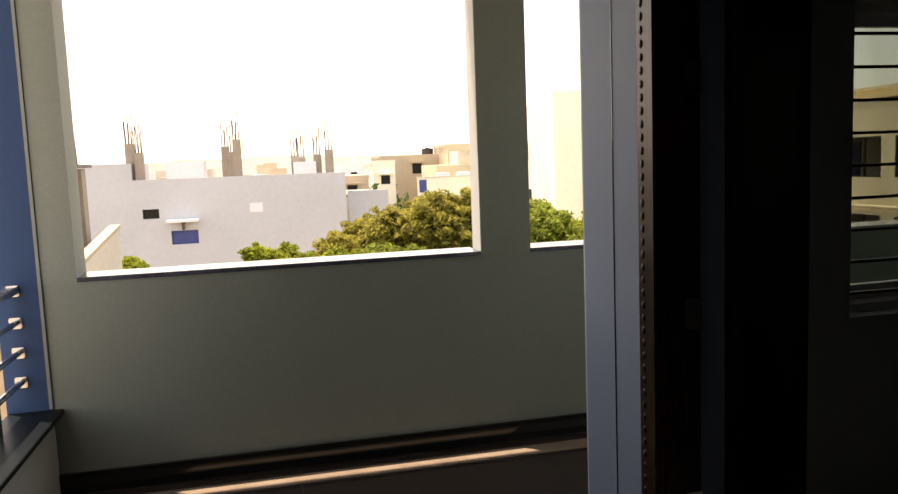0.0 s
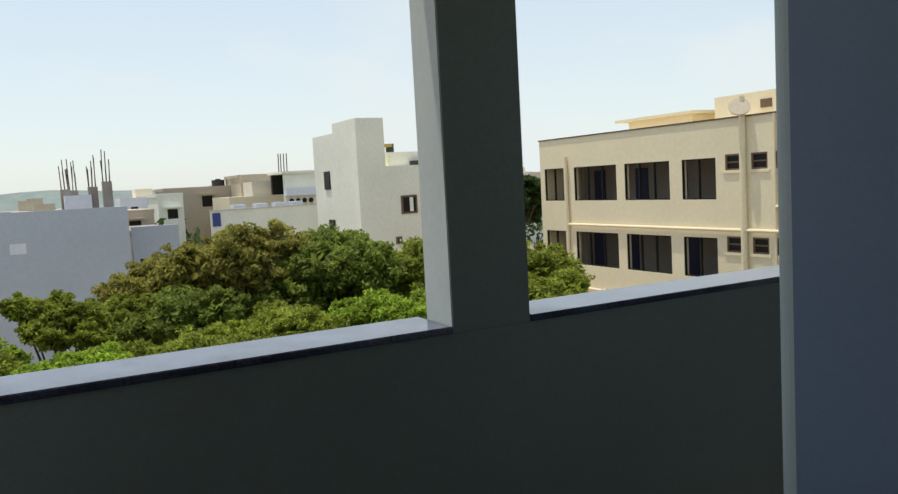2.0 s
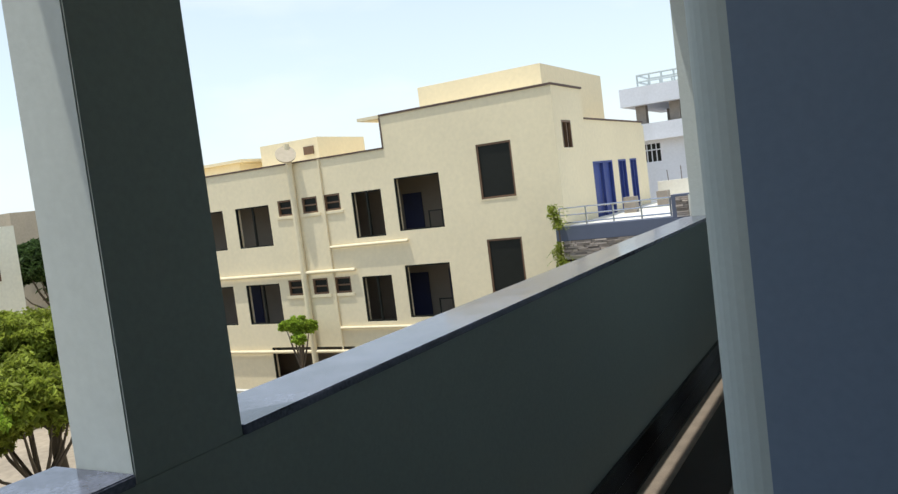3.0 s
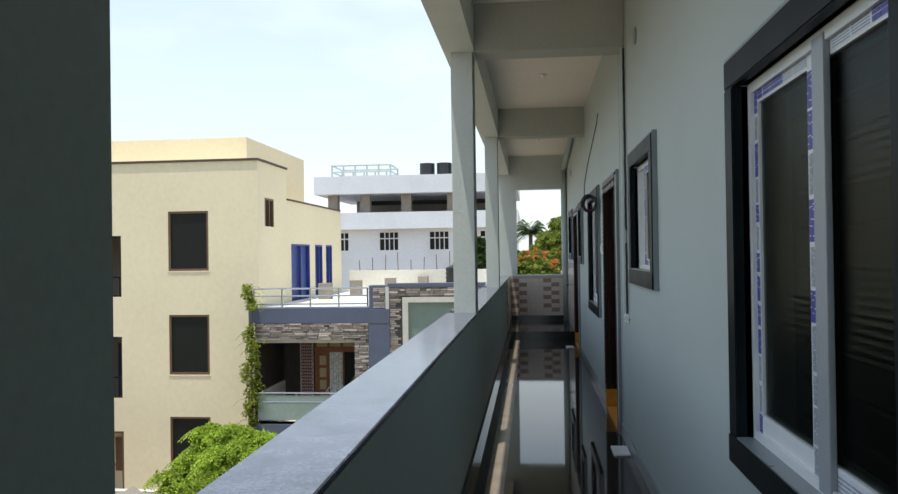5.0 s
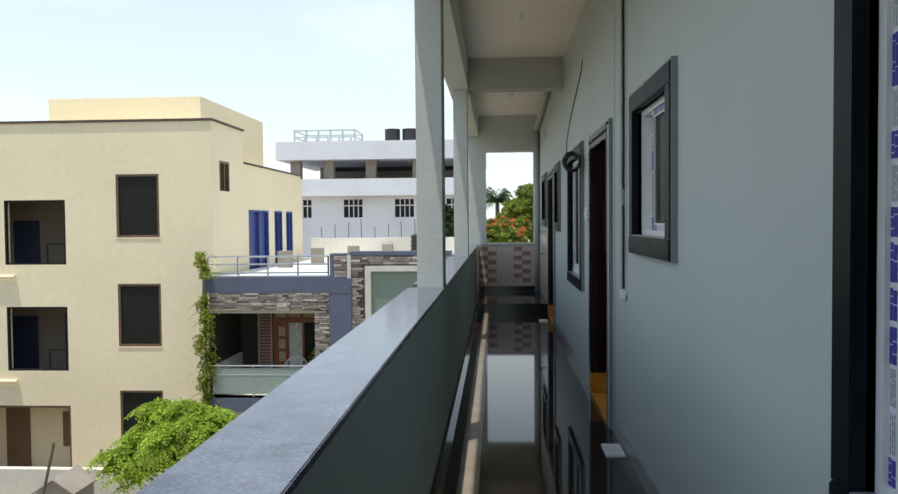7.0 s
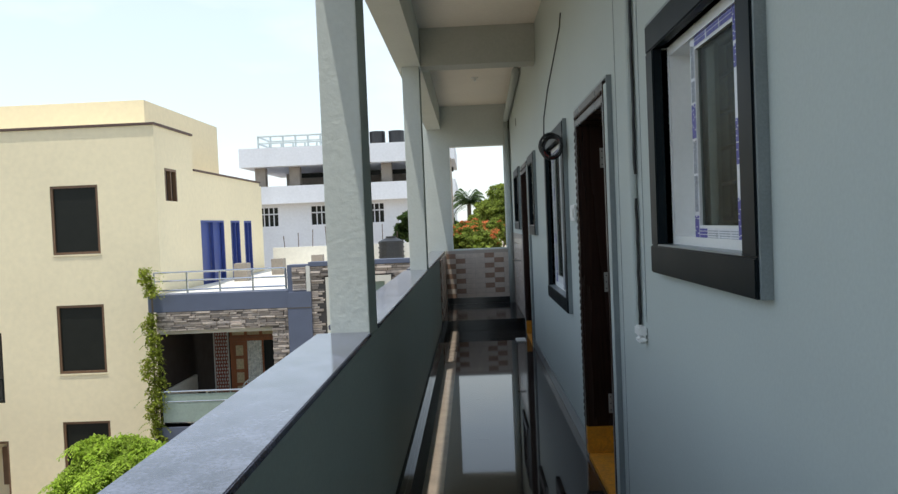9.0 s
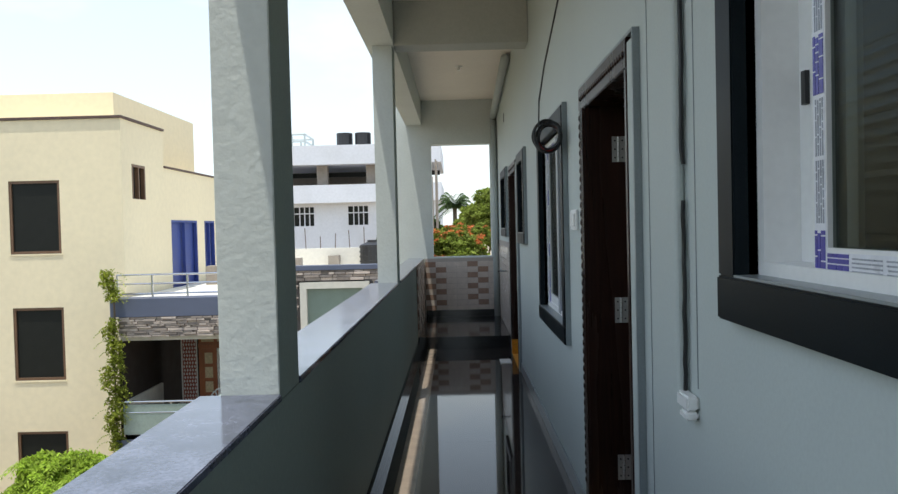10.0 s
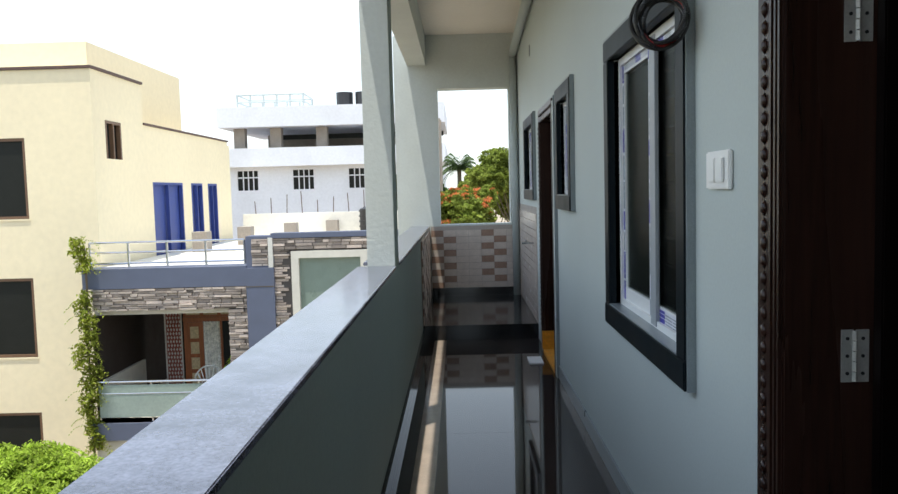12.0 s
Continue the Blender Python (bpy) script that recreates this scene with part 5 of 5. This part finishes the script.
# ---- far town ----
rnd = random.Random(11)
mats = (M_PALEWALL, M_TANWALL, M_WHITEBLDG, M_CREAM)
for i in range(64):
    ang = radians(rnd.uniform(48, 140))
    d = rnd.uniform(62, 190)
    cx, cy = -math.sin(ang) * d, 2 + math.cos(ang) * d
    if (cy > 24 and cx > -48) or (cx > -66 and 10 < cy < 45):
        continue
    w, dp_, h = rnd.uniform(5, 11), rnd.uniform(5, 9), rnd.uniform(-0.9, 1.5) + (d - 60) * 0.004
    b = thing("town_house", "small pale flat-roofed town house", "house", "far town houses")
    part("wall", box(cx - dp_ / 2, cx + dp_ / 2, cy - w / 2, cy + w / 2, GZ, h), mats[i % 4], b)
    part("roof_room", box(cx - dp_ / 4, cx + dp_ / 4, cy - w / 4, cy, h, h + rnd.uniform(0.8, 1.9)), mats[(i + 1) % 4], b)
    for k in range(3):
        yy = cy - w / 2 + w * (0.15 + 0.3 * k)
        part("window", box(cx + dp_ / 2, cx + dp_ / 2 + 0.05, yy, yy + 1.0, h - 2.6, h - 1.4), M_DARKPANE, b)
hill = bmesh.new()
n = 90
lo, hi = [], []
for i in range(n + 1):
    a = radians(20 + 150 * i / n)
    h = 6 + 10 * noise.noise((i * 0.13, 0, 0)) + 5 * noise.noise((i * 0.5, 3, 0))
    lo.append(hill.verts.new((-math.sin(a) * 700, math.cos(a) * 700, GZ))), hi.append(hill.verts.new((-math.sin(a) * 760, math.cos(a) * 760, max(1, h + 4))))
for i in range(n):
    hill.faces.new((lo[i], lo[i + 1], hi[i + 1], hi[i]))
tagged(part("backdrop_hills", hill, M_HILL, smooth=True), "low hazy hills on the horizon", "hills", kind="structure")


# ---- trees ----
def leaf_cloud(bm, centre, radius, count, size, rnd):
    for _ in range(count):
        v = Vector((rnd.gauss(0, 1), rnd.gauss(0, 1), rnd.gauss(0, 1)))
        v = v.normalized() * (rnd.random() ** 0.4)
        c = Vector(centre) + Vector((v.x * radius[0], v.y * radius[1], v.z * radius[2]))
        s = size * rnd.uniform(0.6, 1.4)
        q = Euler((rnd.uniform(-1.1, 1.1), rnd.uniform(-1.1, 1.1), rnd.uniform(0, 6.3))).to_matrix()
        a = [bm.verts.new(c + q @ Vector(p)) for p in ((-s, 0, 0), (0, -s * 0.42, s * 0.12), (s, 0, -s * 0.1), (0, s * 0.42, s * 0.12))]
        bm.faces.new(a)


def spray(bm, p, out, length, size, rnd):
    """A twig of narrow leaves in pairs that arches outward and droops at its tip."""
    side = out.cross(Vector((0, 0, 1))).normalized()
    for k in range(7):
        u = (k + 0.5) / 7
        c = p + out * length * u + Vector((0, 0, 0.35 * u - 0.85 * u * u)) * length
        for w in (-1, 1):
            d = (out * 0.55 + side * w + Vector((0, 0, -0.35 - 0.5 * u + rnd.uniform(-0.3, 0.3)))).normalized() * size * rnd.uniform(1.1, 1.9)
            n = d.cross(Vector((0, 0, 1))).normalized() * size * 0.34
            up = Vector((0, 0, size * 0.12))
            bm.faces.new([bm.verts.new(q) for q in (c, c + d * 0.5 + n + up, c + d, c + d * 0.5 - n + up)])


def tree(name, label, base, top, spread, clumps, leaves, size, mat, seed, group="", flower=None, lobes=11, sprays=0):
    """A tapered trunk with limbs that carry rounded lobes, each made of small clumps of leaves with gaps between."""
    rnd = random.Random(seed)
    t = thing(name, label, "tree", group)
    x, y, z = base
    tk = bmesh.new()
    mid = Vector((x + rnd.uniform(-0.2, 0.2), y + rnd.uniform(-0.2, 0.2), z + (top - z) * 0.5))
    rod(tk, base, mid, 0.025 * (top - z) + 0.06, 9, 0.015 * (top - z) + 0.04)
    crown, fl = bmesh.new(), bmesh.new()
    balls = [(Vector((x, y, top - spread * 0.42)), spread * 0.40)]
    for i in range(lobes):
        a, r = i * 2.4 + rnd.uniform(-0.4, 0.4), spread * (0.30 + 0.46 * (i + 0.5) / lobes)
        br = spread * rnd.uniform(0.28, 0.42)
        drop = spread * rnd.uniform(0.0, 0.85) * (0.35 + 0.65 * i / lobes)
        balls.append((Vector((x + r * math.cos(a), y + r * math.sin(a), top - br - drop)), br))
    total = sum(b * b for _, b in balls)
    for c, br in balls:
        leaf_cloud(crown, c, (br * 0.85, br * 0.85, br * 0.7), leaves * 7, size * 1.7, rnd)
        joint = mid.lerp(c, 0.55) + Vector((0, 0, -0.12 * spread))
        rod(tk, mid, joint, 0.06, 6, 0.035), rod(tk, joint, c, 0.035, 5, 0.012)
        for _ in range(max(6, round(clumps * 1.5 * br * br / total))):
            v = Vector((rnd.gauss(0, 1), rnd.gauss(0, 1), rnd.gauss(0.35, 0.9))).normalized() * br * rnd.uniform(0.72, 1.06)
            rr = br * rnd.uniform(0.18, 0.34)
            p = c + Vector((v.x, v.y, v.z * 0.82))
            leaf_cloud(crown, p, (rr, rr, rr * 0.6), leaves // 2 if sprays else leaves, size, rnd)
            for _ in range(sprays):
                a = math.atan2(v.y, v.x) + rnd.uniform(-1.0, 1.0)
                spray(crown, p, Vector((math.cos(a), math.sin(a), 0)), rnd.uniform(0.22, 0.48), size, rnd)
            if flower and v.z > 0 and rnd.random() < 0.45:
                leaf_cloud(fl, p + Vector((0, 0, rr * 0.5)), (rr * 0.9, rr * 0.9, rr * 0.4), leaves // 2, size, rnd)
    part("trunk", tk, M_BARK, t)
    part("crown", crown, mat, t)
    if flower:
        part("blossom", fl, flower, t, "orange-red blossom")
    return t


NEEM, SAPLING = "broad green neem tree below the balcony", "young green neem tree before the lavender wall"
tree("neem_tree", "brownish green neem tree with thin foliage", (-21, 6.3, GZ), 0.75, 2.3, 300, 70, 0.075, M_LEAFOLIVE, 1, lobes=12)
tree("neem_tree", NEEM, (-20, 8.6, GZ), 0.55, 2.6, 420, 70, 0.075, M_LEAFMID, 2, lobes=14)
tree("neem_tree", NEEM, (-19, 11.0, GZ), 0.15, 2.6, 420, 70, 0.075, M_LEAF, 30, lobes=14)
tree("neem_tree", "broad green neem tree near the school", (-19.5, 13.8, GZ), 0.0, 2.5, 360, 70, 0.075, M_LEAF, 7, lobes=13)
tree("neem_tree", "green neem tree behind the others", (-24, 9.6, GZ), 0.35, 3.2, 320, 70, 0.085, M_LEAFMID, 18, lobes=13)
tree("young_neem_tree", SAPLING, (-17, 6.4, GZ), -1.0, 2.0, 240, 70, 0.07, M_LEAF, 31, lobes=10)
tree("young_neem_tree", SAPLING, (-16, 8.8, GZ), -1.0, 2.1, 240, 70, 0.07, M_LEAFBRIGHT, 32, lobes=10)
tree("young_neem_tree", SAPLING, (-16.5, 11.2, GZ), -0.9, 2.1, 240, 70, 0.07, M_LEAF, 33, lobes=10)
tree("young_neem_tree", SAPLING, (-16, 13.4, GZ), -0.9, 2.0, 240, 70, 0.07, M_LEAF, 34, lobes=10)
tree("neem_tree", "brownish green neem tree with thin foliage", (-25, 5.2, GZ), 0.1, 2.2, 280, 70, 0.075, M_LEAFOLIVE, 36, lobes=12)
tree("young_neem_tree", SAPLING, (-19.5, 4.4, GZ), -0.6, 1.9, 220, 70, 0.07, M_LEAFMID, 37, lobes=10)
tree("young_neem_tree", SAPLING, (-22.5, 3.2, GZ), -1.0, 1.6, 160, 65, 0.065, M_LEAF, 35, lobes=9)
tree("young_neem_tree", SAPLING, (-20, 1.6, GZ), -0.55, 1.3, 120, 60, 0.06, M_LEAF, 3, lobes=9)
tree("young_neem_tree", SAPLING, (-20.5, -0.6, GZ), -1.05, 1.5, 150, 60, 0.06, M_LEAFBRIGHT, 4, lobes=8)
tree("young_neem_tree", "small green neem tree before the lavender wall", (-21, -2.7, GZ), -0.85, 0.75, 60, 60, 0.06, M_LEAF, 5, lobes=5)
tree("young_neem_tree", SAPLING, (-16, 2.0, GZ), -1.2, 1.7, 190, 65, 0.06, M_LEAFBRIGHT, 16, lobes=10)
tree("young_neem_tree", SAPLING, (-17.5, -0.2, GZ), -1.35, 1.7, 190, 65, 0.06, M_LEAF, 22, lobes=10)
tree("young_neem_tree", SAPLING, (-17.0, -2.4, GZ), -1.75, 1.5, 150, 65, 0.06, M_LEAFBRIGHT, 23, lobes=9)
tree("young_neem_tree", SAPLING, (-16.5, 4.2, GZ), -1.2, 1.8, 210, 65, 0.06, M_LEAF, 24, lobes=10)
tree("roadside_tree", "dark green roadside tree beside the tower house", (-41, 28.2, GZ), 1.9, 3.0, 220, 80, 0.13, M_LEAFDARK, 6)
tree("courtyard_tree", "bright green tree beside the compound wall", (-7.9, 20.0, GZ), -2.5, 1.55, 330, 80, 0.055, M_LEAFBRIGHT, 8, lobes=13, sprays=5)
tree("courtyard_tree", "small bright green tree against the school wall", (-20.5, 24.8, GZ), -2.6, 0.85, 80, 70, 0.06, M_LEAFBRIGHT, 9, lobes=7)
tree("flame_tree", "flame tree with orange-red blossom", (-0.75, 45, GZ), 1.75, 2.2, 220, 70, 0.085, M_LEAFMID, 10, flower=M_FLOWER)
tree("garden_tree", "tall green tree behind the flame tree", (2.7, 52, GZ), 4.0, 2.7, 300, 70, 0.10, M_LEAFMID, 12, lobes=13)
tree("garden_tree", "dark green tree behind the flame tree", (-3.6, 58, GZ), 2.7, 2.3, 180, 70, 0.13, M_LEAFDARK, 13)
tree("garden_tree", "dark green tree beside the palm", (0.9, 56, GZ), 2.6, 2.6, 220, 70, 0.13, M_LEAFMID, 17)
tree("field_tree", "dark green tree behind the terrace house", (-40, -14, GZ), 2.2, 6.0, 260, 80, 0.2, M_LEAFDARK, 14)
tree("field_tree", "green tree behind the terrace house", (-34, -24, GZ), 1.6, 6.0, 260, 80, 0.2, M_LEAF, 15)
wood = bmesh.new()
rnd = random.Random(21)
for i in range(420):
    ang, d = radians(rnd.uniform(40, 145)), rnd.uniform(48, 260)
    cx, cy = -math.sin(ang) * d, 2 + math.cos(ang) * d
    if (cy > 22 and cx > -50) or (cx > -50 and -8 < cy < 26):
        continue
    h = rnd.uniform(-2.4, 0.4)
    leaf_cloud(wood, (cx, cy, h - 2.2), (2.6, 2.6, 2.4), 130, 0.42, rnd)
tagged(part("far_trees", wood, M_LEAFDARK), "dark green trees scattered through the far town", "trees", kind="stuff")

for x, yy, z in ((-1.95, 50, 4.4), (-1.75, 50.3, 5.4), (-1.68, 50.1, 5.3)):
    tagged(part("steel_pole", rod(bmesh.new(), (x, yy, GZ), (x, yy, z), 0.045, 6), M_CONCRETE), "thin grey steel pole among the trees", "pole", "poles beyond the corridor end")
palm = thing("palm_tree", "tall coconut palm with drooping fronds", "tree")
px, py, pz = -0.72, 62.0, 3.0
part("trunk", rod(bmesh.new(), (px, py, GZ), (px, py, pz), 0.22, 9, 0.15), M_BARK, palm)
fr = bmesh.new()
rnd = random.Random(3)
for k in range(34):
    a, el = k * math.tau * 0.382 + rnd.uniform(-0.15, 0.15), 1.75 * (k / 33) ** 0.8 - 0.1
    for i in range(14):
        s = (i + 1) / 14
        c = Vector((px + math.cos(a) * 1.35 * s * (1.15 - 0.35 * el), py + math.sin(a) * 1.35 * s * (1.15 - 0.35 * el), pz + 1.2 * el * s - 0.95 * s * s))
        side = Vector((-math.sin(a), math.cos(a), 0))
        for sg in (-1, 1):
            tip = c + side * sg * 0.5 * (1.1 - s * 0.6) + Vector((math.cos(a) * 0.2, math.sin(a) * 0.2, -0.25))
            fr.faces.new([fr.verts.new(v) for v in (c, c + Vector((math.cos(a) * 0.1, math.sin(a) * 0.1, 0)), tip)])
part("fronds", fr, M_PALM, palm)

chair = thing("fan_back_chair", "white cane chair with a fan-shaped back", "chair")
cx, cy, cz = -6.95, HY + 0.7, -3.619
part("seat", rod(bmesh.new(), (cx, cy, cz + 0.40), (cx, cy, cz + 0.46), 0.26, 14), M_MARBLE, chair)
for k in range(4):
    part("leg", rod(bmesh.new(), (cx + (0.18 if k % 2 else -0.18), cy + (0.18 if k // 2 else -0.18), cz), (cx + (0.15 if k % 2 else -0.15), cy + (0.15 if k // 2 else -0.15), cz + 0.40), 0.025), M_MARBLE, chair)
for k in range(9):
    a = radians(25 + k * 130 / 8)
    part("back_slat", rod(bmesh.new(), (cx + 0.12 * math.cos(a), cy + 0.2, cz + 0.46), (cx + 0.42 * math.cos(a), cy + 0.3, cz + 0.48 + 0.52 * math.sin(a)), 0.016, 6), M_MARBLE, chair)
arc = bmesh.new()
pipe(arc, [(cx + 0.42 * math.cos(radians(25 + k * 13)), cy + 0.3, cz + 0.48 + 0.52 * math.sin(radians(25 + k * 13))) for k in range(11)], 0.02, 6)
part("back_rim", arc, M_MARBLE, chair)
pot = thing("porch_plant", "leafy potted plant on the porch", "plant")
bm = bmesh.new()
leaf_cloud(bm, (-6.1, HY + 0.5, -2.7), (0.35, 0.3, 0.4), 160, 0.09, random.Random(31))
part("leaves", bm, M_LEAFBRIGHT, pot)
part("pot", rod(bmesh.new(), (-6.1, HY + 0.5, -3.619), (-6.1, HY + 0.5, -3.1), 0.16, 12, 0.22), M_CONCRETE, pot)
vine = thing("climbing_vine", "leafy green vine hanging down the house corner", "vine")
bm, st = bmesh.new(), bmesh.new()
rnd = random.Random(8)
for i in range(54):
    z = -4.2 + i * 0.09
    if -0.62 < z < -0.12:
        continue
    wide = 0.16 + 0.10 * math.exp(-((z + 2.2) / 0.7) ** 2)
    leaf_cloud(bm, (-9.30 + 0.06 * math.sin(i * 0.45) + rnd.uniform(-0.08, 0.1), HY - 0.3 + rnd.uniform(-0.08, 0.08), z), (wide * 1.15, 0.2, 0.14), 62, 0.058, rnd)
    if rnd.random() < 0.6:
        w = rnd.choice((-1, 1, 1))
        spray(bm, Vector((-9.3 + w * 0.12, HY - 0.3, z)), Vector((w, -0.3, 0)).normalized(), rnd.uniform(0.15, 0.42), 0.05, rnd)
pipe(st, [(-9.3, HY - 0.3, GZ), (-9.27, HY - 0.27, -3.0), (-9.31, HY - 0.25, -1.6), (-9.27, HY - 0.2, -0.5), (-9.28, HY - 0.22, 0.45)], 0.025, 6)
part("leaves", bm, M_LEAF, vine), part("stem", st, M_BARK, vine)
